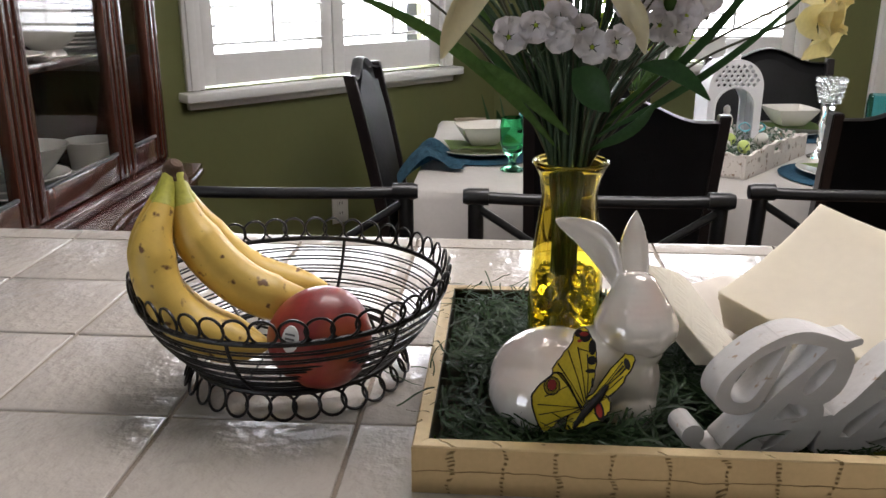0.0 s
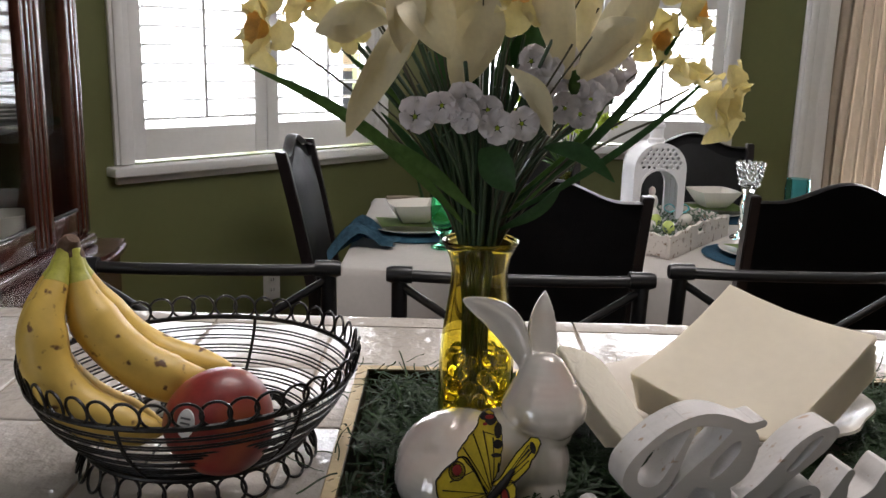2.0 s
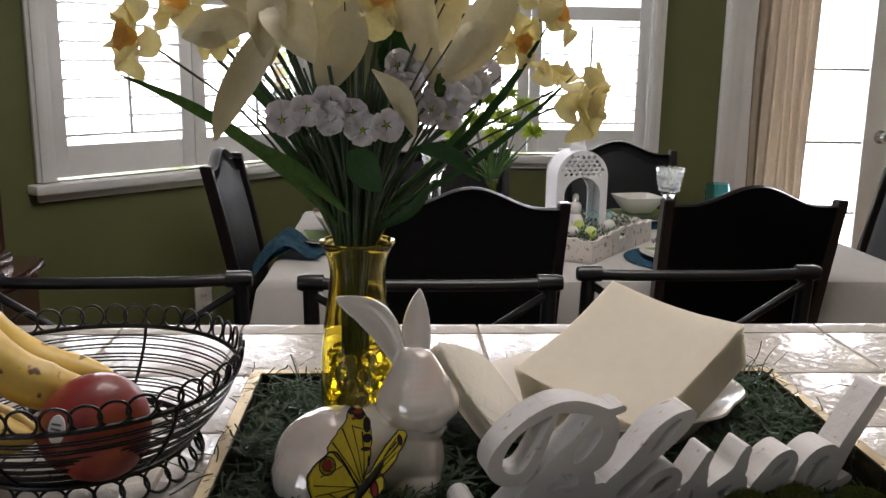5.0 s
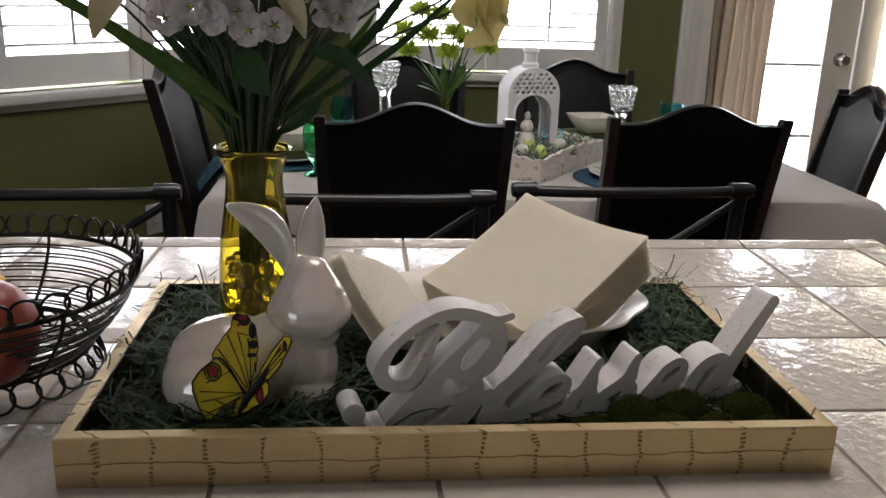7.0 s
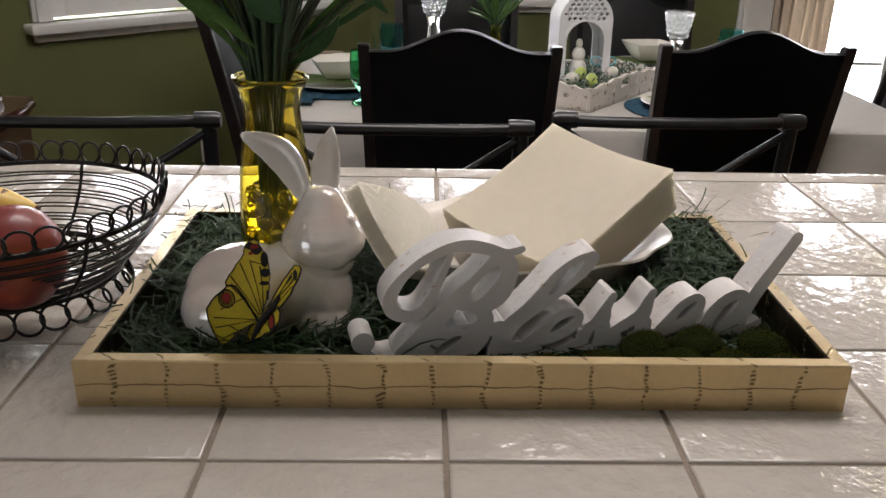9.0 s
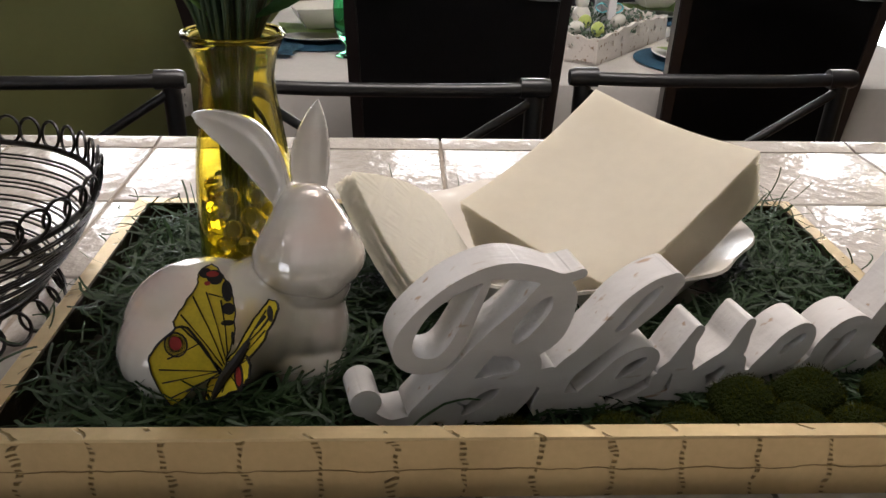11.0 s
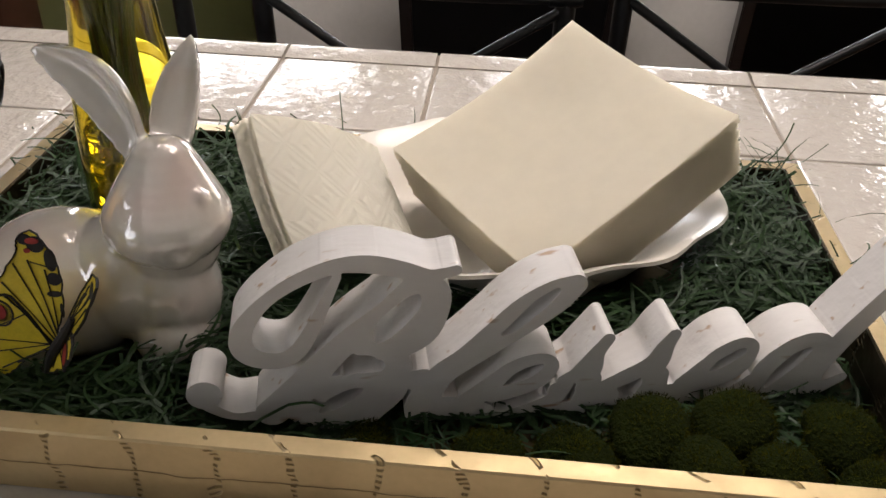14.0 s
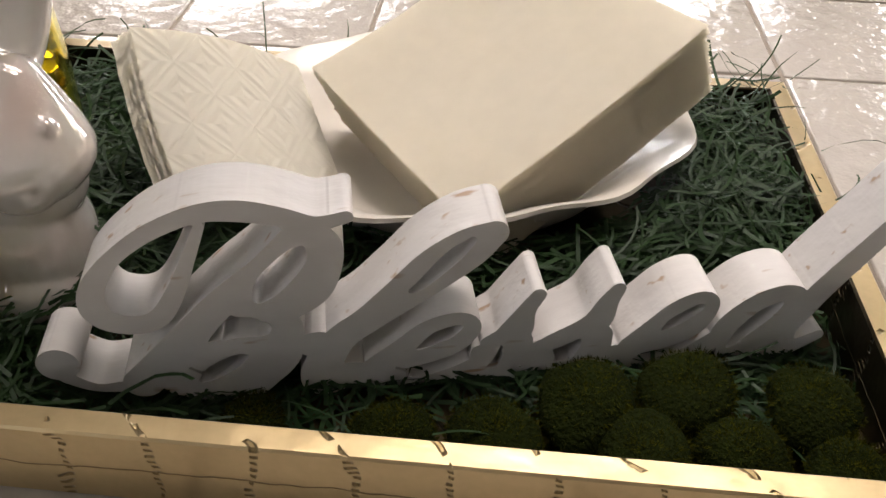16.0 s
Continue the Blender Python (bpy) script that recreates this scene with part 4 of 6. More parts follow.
for k, f in enumerate(fields):
    # where two letters run together the seam lies half way between them
    for j, g in enumerate(fields):
        if j != k:
            f = np.maximum(f, np.minimum((f - g) / 2, f + 1.0))
    part("letter", lattice_plate(word_x, word_z, f, WORD_DEPTH), "sign", word, smooth=50)


# ---- ceramic rabbit ----
bm = bmesh.new()
ball(bm, (-0.155, 0.168, 0.950), (0.050, 0.042, 0.041), segs=28)
ball(bm, (-0.167, 0.158, 0.944), (0.039, 0.044, 0.032), segs=28)
ball(bm, (-0.120, 0.168, 0.958), (0.036, 0.034, 0.036), segs=28)
ball(bm, (-0.097, 0.166, 0.952), (0.0255, 0.029, 0.036), segs=24)
ball(bm, (-0.096, 0.162, 0.934), (0.023, 0.031, 0.022), segs=24)
ball(bm, (-0.096, 0.168, 0.980), (0.0265, 0.026, 0.019), segs=24)
# egg-shaped head, broad at the cheeks
for k in range(7):
    q = k / 6
    r = 0.0325 - 0.0160 * q ** 1.1
    ball(bm, (-0.0935 - 0.0005 * q, 0.165 + 0.006 * q, 0.998 + 0.028 * q), (r, r, 0.022 - 0.009 * q), segs=28)
ball(bm, (-0.086, 0.150, 0.992), (0.016, 0.014, 0.013), segs=20)
for x, y in ((-0.0722, 0.157), (-0.1035, 0.1475)):
    ball(bm, (x, y, 1.014), (0.0042, 0.0042, 0.0058), segs=14)
blade(bm, (-0.104, 0.174, 1.018), (-0.160, 0.187, 1.071), 0.0245, (0.010, 0.004, 0.012), (0.68, 0.05, 0.73), 16, -0.55, 0.52, thick=0.0085, point=0.62)
blade(bm, (-0.094, 0.176, 1.016), (-0.090, 0.222, 1.072), 0.0235, (-0.003, 0.004, 0.0), (1.0, 0.15, -0.1), 16, -0.5, 0.42, thick=0.0085, point=0.75)
rabbit = solid("rabbit_figurine", bm, "bunny", "pearly glazed white ceramic rabbit sitting in the grass", "rabbit figurine")
md = rabbit.modifiers.new("merge", "REMESH")
md.mode, md.voxel_size, md.use_smooth_shade = "VOXEL", 0.0012, True
md = rabbit.modifiers.new("soften", "SMOOTH")
md.factor, md.iterations = 0.5, 12

# ---- butterfly ----
fly = thing("butterfly", "yellow feather butterfly with black veins and red eye spots", "butterfly ornament", (-0.134, 0.104, 0.955))


def wing(points, m, veins, spots):
    pts = [p[:2] for p in spline([(*p, 0) for p in points] + [(*points[0], 0)], 5)][:-1]
    pts = [(float(x) + rnd(-0.0005, 0.0005), float(z) + rnd(-0.0005, 0.0005)) for x, z in pts]
    w = part("wing", outline(pts, 0.0005, m), "wing", fly, smooth=0)
    part("wing_border", tube([m @ Vector((x, -0.0003, z)) for x, z in pts], 0.0008, 5, closed=True, flat=0.5), "black", w, "black ragged wing border")
    for a, b in veins:
        part("vein", tube([m @ Vector((a[0], -0.0003, a[1])), m @ Vector(((a[0] + b[0]) / 2 + 0.0006, -0.0003, (a[1] + b[1]) / 2)), m @ Vector((b[0], -0.0003, b[1]))], [0.0004, 0.0003, 0.0005], 4), "black", w)
    for x, z, rx, rz, mat in spots:
        bm = lathe([(0, -0.0004), (1.0, -0.0004), (1.0, 0.0), (0, 0)], 14)
        bmesh.ops.transform(bm, matrix=m @ Matrix.Translation((x, -0.0009 if mat == "red" else -0.0004, z)) @ pose(0, 0, 0, 90, 0, 0) @ Matrix.Diagonal((rx, rz, 1, 1)), verts=bm.verts)
        part("spot", bm, mat, w)
    return w


left = pose(0, 0.008, 0, -6, 0, 6)
wing([(-0.002, -0.001), (0.005, 0.020), (0.0065, 0.038), (0.003, 0.052), (-0.003, 0.060), (-0.010, 0.055), (-0.012, 0.048), (-0.020, 0.037), (-0.025, 0.028), (-0.018, 0.022)], left,
     [((-0.002, 0.002), (-0.021, 0.033)), ((-0.001, 0.003), (-0.014, 0.043)), ((0.0, 0.005), (-0.007, 0.045)), ((0.001, 0.008), (0.0, 0.040)), ((-0.006, 0.044), (0.005, 0.040))],
     [(-0.002, 0.053, 0.0042, 0.0042, "black"), (-0.003, 0.055, 0.0032, 0.0016, "red"), (-0.006, 0.050, 0.0016, 0.0012, "red"), (0.0035, 0.045, 0.0028, 0.006, "black"), (0.0035, 0.035, 0.0034, 0.0034, "black"), (0.0025, 0.027, 0.0036, 0.0016, "black"), (-0.0065, 0.0555, 0.0034, 0.0028, "black"), (0.0045, 0.018, 0.0009, 0.004, "black")])
wing([(-0.003, -0.003), (-0.018, 0.025), (-0.028, 0.022), (-0.039, 0.010), (-0.038, -0.002), (-0.031, -0.019), (-0.024, -0.016), (-0.017, -0.009)], left,
     [((-0.004, -0.001), (-0.035, 0.002)), ((-0.004, -0.001), (-0.034, -0.006)), ((-0.004, -0.002), (-0.030, -0.015)), ((-0.004, -0.002), (-0.022, -0.012)), ((-0.013, 0.016), (-0.030, 0.008))],
     [(-0.025, 0.016, 0.0062, 0.0074, "black"), (-0.025, 0.016, 0.0054, 0.0064, "wing"), (-0.025, 0.0165, 0.0042, 0.005, "black"), (-0.025, 0.017, 0.0032, 0.004, "red")])
right = Matrix(((1, 0, 0, 0), (-1.5, 1, 0.89, 0.0071), (0, 0, 1, 0), (0, 0, 0, 1)))
wing([(0.0, 0.003), (0.012, 0.022), (0.024, 0.041), (0.031, 0.043), (0.024, 0.027), (0.015, 0.014)], right,
     [((0.002, 0.004), (0.024, 0.038)), ((0.004, 0.005), (0.024, 0.030)), ((0.005, 0.004), (0.018, 0.018))], [(0.0265, 0.038, 0.002, 0.003, "black")])
wing([(0.001, 0.001), (0.012, 0.013), (0.016, 0.010), (0.012, 0.001), (0.001, -0.009), (-0.013, -0.020), (-0.011, -0.011), (-0.005, -0.004)], right,
     [((0.0, 0.0), (0.009, -0.001)), ((0.0, -0.001), (-0.002, -0.010)), ((-0.002, -0.002), (-0.009, -0.015))], [(0.0085, 0.003, 0.0034, 0.0055, "black"), (0.0085, 0.003, 0.002, 0.0036, "red")])
part("body", tube(spline([(-0.008, 0.004, -0.016), (-0.001, 0.002, -0.002), (0.008, 0.001, 0.011), (0.014, 0.001, 0.021)], 5), [0.0009 + 0.0019 * math.sin(0.25 + 2.6 * i / 15) for i in range(16)], 8), "black", fly, "fuzzy black body")
for dx in (0.0, 0.003):
    part("antenna", tube([(0.013, 0.001, 0.020), (0.018 + dx, 0.0, 0.029), (0.024 + dx, 0.0, 0.037)], [0.0004, 0.0004, 0.0009], 5), "black", fly)


# ---- moss balls in front of the word ----
def moss_ball(at, r):
    m = thing("moss_ball", "fuzzy green moss covered pebble beside the word sign", "moss ball", at, rnd(0, 360), "moss balls in the tray")
    bm = ball(None, (0, 0, 0), (r, r * 0.84, r * 0.60), segs=18)
    for v in bm.verts:
        v.co *= 0.97 + 0.22 * noise.noise(v.co * 55 + Vector(at) * 90)
    pts = [(v.co.copy(), v.co.normalized()) for v in bm.verts]
    part("core", bm, "moss", m)
    verts, faces = [], []
    for _ in range(2200):
        p, n = random.choice(pts)
        d = Vector((rnd(-1, 1), rnd(-1, 1), rnd(-1, 1))).normalized()
        q = (p + d * r * 0.13)
        q = q.normalized() * p.length
        tip = q + (q.normalized() + d * 0.9).normalized() * rnd(0.0012, 0.0030)
        s = d.cross(q).normalized() * 0.00026
        b = len(verts)
        verts += [tuple(q - s), tuple(q + s), tuple(tip)]
        faces.append((b, b + 1, b + 2))
    me = bpy.data.meshes.new("fuzz")
    me.from_pydata(verts, [], faces)
    me.materials.append(M["moss_blade"])
    f = new("fuzz", me)
    f.parent = m


random.seed(8)
for x, y, r in ((0.020, 0.091, 0.016), (0.076, 0.091, 0.018), (0.117, 0.092, 0.021), (0.153, 0.112, 0.024), (0.196, 0.124, 0.023), (0.174, 0.088, 0.023), (0.213, 0.094, 0.021), (0.246, 0.120, 0.023), (0.252, 0.089, 0.020)):
    moss_ball((x, y, TZ + 0.004 + r * 0.58), r)

# ---- scalloped dish with paper napkins ----
dish = thing("scalloped_dish", "white scalloped ceramic dish holding paper napkins", "dish", (0.083, 0.290, TZ + 0.004), 15)
scal = lambda a, i: 1.17 * (1 + 0.022 * math.sin(11 * a) * min(1, i / 4) * (1 if i < 7 else 0.9)) * (1.0 + 0.27 * math.cos(a) ** 2)
shell = [(0, 0.0), (0.040, 0.0), (0.056, 0.006), (0.066, 0.018), (0.075, 0.033), (0.085, 0.042), (0.089, 0.0445), (0.0885, 0.0465), (0.085, 0.045), (0.072, 0.0345), (0.063, 0.020), (0.052, 0.011), (0.038, 0.005), (0, 0.005)]
part("shell", lathe([(q, z * 1.06) for q, z in shell], 88, wave=scal), "bowl", dish)


def napkin_stack(name, material, label, corner, along, across, layers, gap, sag, fan=0.0, seed=1, size=1.0):
    """A pile of folded paper napkins: corner is the top sheet's corner, along and across its sides."""
    random.seed(seed)
    corner, along, across = Vector(corner), Vector(along) * size, Vector(across) * size
    nrm = along.cross(across).normalized()
    nrm = nrm if nrm.z > 0 else -nrm
    mx = Matrix((along.normalized(), across.normalized(), nrm)).transposed().to_4x4()
    mx.translation = corner
    st = new(name)
    st.empty_display_size = 0.02
    st.matrix_world = mx
    tagged(st, label, "napkin stack")
    la, lb = along.length, across.length
    skew = along.normalized().dot(across.normalized())
    for k in range(layers):
        dx, dy, fa = rnd(-0.0006, 0.0006) - fan * k, rnd(-0.0006, 0.0006) - fan * 0.6 * k, rnd(-0.0006, 0.0006)

        def fn(u, v, k=k, dx=dx, dy=dy, fa=fa):
            e = 0.0012 * (math.sin(37 * v + k) + math.sin(23 * u + 2 * k)) * (0.3 if 0 < k else 0.12)
            return (la * u + dx + fa * v + e * (1 if u in (0, 1) else 0), lb * v + dy + e * (1 if v in (0, 1) else 0), -gap * k + sag(u, v))
        part("napkin", sheet(fn, 10, 10, -gap * 0.78), material, st, smooth=50)
    return st


napkin_stack("napkin_stack", "napkin", "thick stack of plain cream paper napkins leaning in the dish", (0.112, 0.387, 1.039), (-0.113, -0.081, -0.064), (0.095, -0.113, -0.012), 29, 0.0016,
             lambda u, v: -0.007 * math.sin(math.pi * u) * (0.3 + 0.7 * (1 - v)) - 0.007 * math.sin(math.pi * v) * (1 - 0.5 * u))
napkin_stack("napkin_stack", "embossed", "fanned stack of embossed cream paper napkins leaning in the dish", (-0.073, 0.249, 1.018), (0.082, 0.050, -0.052), (0.062, -0.053, -0.052), 11, 0.0015,
             lambda u, v: 0.005 * math.sin(math.pi * u) - 0.003 * math.sin(math.pi * v) * (1 - u) - 0.010 * u * u, fan=0.0003, seed=4)

# ---- yellow glass vase ----
VX, VY, VZ = -0.1425, 0.246, TZ + 0.005
vase = thing("glass_vase", "transparent yellow glass bottle vase holding flowers", "vase", (VX, VY, VZ))
outer = [(0.0, 0), (0.029, 0.0), (0.0325, 0.004), (0.034, 0.02), (0.034, 0.07), (0.0335, 0.088), (0.0318, 0.106), (0.0285, 0.126), (0.0258, 0.143), (0.0246, 0.157), (0.0268, 0.168), (0.0305, 0.175), (0.0325, 0.179), (0.031, 0.1815)]
inner = [(0.0285, 0.1795), (0.0246, 0.168), (0.0224, 0.157), (0.0236, 0.143), (0.0263, 0.126), (0.0296, 0.106), (0.0312, 0.088), (0.0317, 0.07), (0.0317, 0.02), (0.030, 0.008), (0.0, 0.007)]
part("body", lathe([(q * 0.935, z * 1.06) for q, z in outer + inner], 48), "yellow_glass", vase, smooth=60)
random.seed(3)
part("lip", tube([(0.0297 * math.cos(w), 0.0297 * math.sin(w), 0.1915) for w in (2 * math.pi * k / 48 for k in range(48))], 0.0019, 8, closed=True), "yellow_glass", vase, "rolled glass lip")
bm = bmesh.new()
for layer in range(8):
    for ring, count in ((0.0215, 9), (0.0085, 3)):
        for k in range(count):
            a, q, s = 2 * math.pi * (k + 0.5 * (layer % 2)) / count + rnd(-0.12, 0.12), ring + rnd(-0.001, 0.0008), rnd(0.0058, 0.0067)
            ball(bm, (VX + q * math.cos(a), VY + q * math.sin(a), VZ + 0.0150 + 0.0112 * layer + rnd(-0.0015, 0.0015)), (s, s, s), segs=12)
solid("glass_beads", bm, "bead_glass", "yellow glass beads heaped inside the vase", "glass beads", kind="stuff", smooth=80)

# ---- artificial flowers ----
bouquet = thing("flower_bouquet", "artificial bouquet of cream lilies, yellow daffodils and white blossoms", "bouquet", (VX - 0.002, VY, VZ + 0.037))
bouquet.scale = (0.892,) * 3
NECK = Vector((0, 0, 0.165))


def local(x, z, y=0.33):
    """From the height and place in an upright arrangement to the bouquet's own axes."""
    return Vector((x + 0.142, y - 0.33, z - 0.9166))


def stem_to(p, r=0.0016, material="stem", start=None):
    p = Vector(p)
    a = start or Vector((rnd(-0.013, 0.013), rnd(-0.013, 0.013), 0.02))
    flat = Vector((p.x, p.y, 0))
    neck = NECK + (flat.normalized() * rnd(0.004, 0.0165) if flat.length > 0.01 else Vector((rnd(-0.01, 0.01), rnd(-0.01, 0.01), 0)))
    mid = neck.lerp(p, 0.5) + Vector((0, 0, 0.02)) - flat * 0.06
    pts = spline([a, neck, mid, p], 7)
    part("stem", tube(pts, r, 6), material, bouquet)


def lily(at, facing, size, spread=1.0, count=6, roll=0.0, material="lily"):
    """A trumpet of broad pointed petals with a throat."""
    at, facing = Vector(at), Vector(facing).normalized()
    fl = part("flower", ball(None, at - facing * size * 0.1, (size * 0.09,) * 3, segs=10), "strap", bouquet)
    x = facing.orthogonal().normalized()
    y = facing.cross(x)
    for k in range(count):
        a = roll + 2 * math.pi * k / count
        out = x * math.cos(a) + y * math.sin(a)
        sd = (y * math.cos(a) - x * math.sin(a))
        tip = at + facing * size * (0.75 - 0.35 * spread) + out * size * (0.55 + 0.4 * spread)
        part("petal", blade(bmesh.new(), at + out * size * 0.05, tip, size * 0.62, facing * size * 0.22, sd, 9, 0.35, 0.55, ruffle=0.1), material, fl)
    return fl


def daffodil(at, facing, size, roll=0.0, cup="trumpet"):
    at, facing = Vector(at), Vector(facing).normalized()
    x = facing.orthogonal().normalized()
    y = facing.cross(x)
    m = Matrix((x, y, facing)).transposed().to_4x4()
    m.translation = at
    r = size * 0.34
    bm = lathe([(r * 0.3, 0), (r * 0.55, r * 0.25), (r * 0.75, r * 0.8), (r * 1.05, r * 1.15), (r * 1.0, r * 1.15), (r * 0.7, r * 0.8), (r * 0.5, r * 0.28), (0.0, r * 0.1)], 20, wave=lambda a, i: 1 + (0.12 * math.sin(7 * a) if i in (3, 4) else 0))
    bmesh.ops.transform(bm, matrix=m, verts=bm.verts)
    fl = part("flower", bm, cup, bouquet)
    for k in range(6):
        a = roll + math.pi * k / 3
        out, sd = x * math.cos(a) + y * math.sin(a), y * math.cos(a) - x * math.sin(a)
        part("petal", blade(bmesh.new(), at + out * r * 0.2, at + out * size + facing * rnd(-0.2, 0.25) * size, size * rnd(0.66, 0.86), facing * size * rnd(0.02, 0.22), sd, 8, rnd(0.1, 0.5), 0.58, ruffle=0.34, point=0.62), "daffodil", fl)
    return fl


def floret(at, facing, size, parent):
    at, facing = Vector(at), Vector(facing).normalized()
    x = facing.orthogonal().normalized()
    y = facing.cross(x)
    roll = rnd(0, 1.5)
    fl = part("blossom", ball(None, at, (size * 0.07,) * 3, segs=6), "lime", parent)
    for k in range(5):
        a = roll + math.pi * k / 2.5
        out, sd = x * math.cos(a) + y * math.sin(a), y * math.cos(a) - x * math.sin(a)
        bm = blade(bmesh.new(), at + out * size * 0.08, at + out * size * rnd(0.52, 0.64) + facing * size * rnd(0.0, 0.28), size * rnd(0.60, 0.74), facing * size * 0.08, sd, 6, rnd(0.2, 0.6), 0.66, ruffle=0.35, point=0.6)
        o = part("petal", bm, "blossom", bouquet)
        o.parent = fl
    return fl


random.seed(11)
# cream lilies: hanging petals and upright trumpets
def petals(heart, rows):
    fl = part("flower", ball(None, local(heart[0], heart[1], heart[2]), (0.006, 0.006, 0.011), segs=10), "strap", bouquet)
    for base, tip, w, bow, sd in rows:
        part("petal", blade(bmesh.new(), local(base[0], base[1], base[2]), local(tip[0], tip[1], tip[2]), w, bow, sd, 12, rnd(0.35, 0.8), 0.55, ruffle=0.34, point=0.8), "lily", fl)


petals((-0.215, 1.285, 0.30), (((-0.205, 1.300, 0.30), (-0.256, 1.186, 0.275), 0.038, (0.004, -0.02, 0.006), (1, 0.3, 0.3)), ((-0.214, 1.335, 0.30), (-0.208, 1.250, 0.272), 0.032, (0, -0.012, 0), (1, 0.2, 0)), ((-0.222, 1.31, 0.30), (-0.174, 1.250, 0.27), 0.042, (0.008, -0.015, 0.01), (0.8, 0, 0.7)),
       ((-0.222, 1.282, 0.31), (-0.285, 1.270, 0.30), 0.040, (0, -0.01, 0.012), (0.2, 0.4, 1)), ((-0.215, 1.295, 0.31), (-0.212, 1.390, 0.31), 0.042, (0, -0.01, 0), (1, 0, 0)), ((-0.218, 1.29, 0.31), (-0.262, 1.345, 0.30), 0.036, (-0.006, -0.01, 0), (0.8, 0, 0.5))))
petals((-0.065, 1.235, 0.31), (((-0.07, 1.232, 0.31), (-0.093, 1.350, 0.285), 0.037, (-0.006, -0.012, 0), (1, 0, -0.15)), ((-0.064, 1.232, 0.31), (-0.008, 1.338, 0.30), 0.042, (0.010, -0.012, -0.006), (1, 0.2, -0.5)), ((-0.066, 1.24, 0.315), (-0.05, 1.35, 0.345), 0.040, (0, 0.01, 0), (1, 0, 0)), ((-0.066, 1.236, 0.31), (-0.022, 1.285, 0.285), 0.030, (0, -0.01, 0.008), (0.7, 0, -0.7))))
petals((-0.15, 1.27, 0.30), (((-0.168, 1.222, 0.30), (-0.138, 1.305, 0.285), 0.044, (0, -0.014, 0), (1, 0, -0.2)), ((-0.125, 1.248, 0.30), (-0.090, 1.190, 0.28), 0.020, (0.008, -0.008, 0.006), (0.8, 0, 0.7)), ((-0.15, 1.24, 0.31), (-0.165, 1.32, 0.30), 0.036, (0, -0.01, 0), (1, 0, 0.2))))
for x, z, y in ((-0.215, 1.285, 0.30), (-0.065, 1.235, 0.31), (-0.15, 1.27, 0.30)):
    stem_to(local(x, z - 0.008, y), 0.002)
# daffodils
for x, z, y, f, s, cup in ((-0.330, 1.272, 0.32, (-0.7, -0.6, 0.15), 0.034, "trumpet"), (-0.292, 1.300, 0.34, (-0.4, -0.5, 0.6), 0.032, "trumpet"), (-0.258, 1.322, 0.30, (-0.2, -0.9, 0.4), 0.026, "peach"), (-0.195, 1.332, 0.34, (0, -0.8, 0.5), 0.032, "trumpet"),
                           (-0.118, 1.308, 0.30, (0.1, -1, 0.25), 0.034, "trumpet"), (-0.150, 1.335, 0.33, (0.0, -0.7, 0.7), 0.032, "daffodil"), (-0.058, 1.335, 0.34, (0.2, -0.8, 0.5), 0.032, "trumpet"), (0.020, 1.322, 0.33, (0.5, -0.8, 0.3), 0.034, "trumpet"), (0.040, 1.300, 0.35, (0.8, -0.3, 0.2), 0.030, "trumpet"),
                           (0.062, 1.222, 0.32, (0.75, -0.6, -0.15), 0.036, "daffodil"), (0.045, 1.238, 0.34, (0.3, -0.4, 0.9), 0.030, "daffodil"), (-0.245, 1.365, 0.35, (-0.3, -0.5, 0.8), 0.032, "trumpet"), (-0.02, 1.375, 0.36, (0.3, -0.5, 0.8), 0.032, "trumpet"), (-0.13, 1.395, 0.36, (0, -0.5, 0.9), 0.034, "trumpet"),
                           (0.005, 1.275, 0.33, (0.5, -0.7, -0.2), 0.024, "trumpet"), (-0.262, 1.272, 0.33, (-0.2, -0.8, 0.2), 0.02, "peach")):
    p = local(x, z, y)
    daffodil(p, f, s * 1.12, rnd(0, 1), cup)
    stem_to(p - Vector(f).normalized() * 0.008, 0.0012, "wire_stem")
# white blossoms on short sprays
for spray in (((-0.200, 1.205, 0.275), (-0.178, 1.215, 0.272), (-0.157, 1.207, 0.268)), ((-0.158, 1.220, 0.272), (-0.132, 1.198, 0.268), (-0.112, 1.202, 0.272), (-0.140, 1.212, 0.276)), ((-0.103, 1.252, 0.31), (-0.088, 1.243, 0.305), (-0.078, 1.256, 0.315), (-0.095, 1.232, 0.31)),
              ((-0.066, 1.228, 0.315), (-0.050, 1.221, 0.312), (-0.058, 1.208, 0.315), (-0.040, 1.229, 0.32), (-0.072, 1.213, 0.31)), ((-0.022, 1.246, 0.335), (-0.030, 1.236, 0.33))):
    mid = sum((local(x, z, y) for x, z, y in spray), Vector()) / len(spray) + Vector((0, 0.012, -0.022))
    cl = part("flower", ball(None, mid, (0.002, 0.002, 0.004), segs=6), "stem", bouquet)
    for x, z, y in spray:
        p = local(x, z, y)
        part("stalk", tube([mid, p + Vector((0, 0.002, -0.001))], 0.0007, 5), "stem", cl)
        floret(p, (rnd(-0.5, 0.5), -1, rnd(-0.2, 0.5)), rnd(0.024, 0.028), cl)
    stem_to(mid, 0.0015)
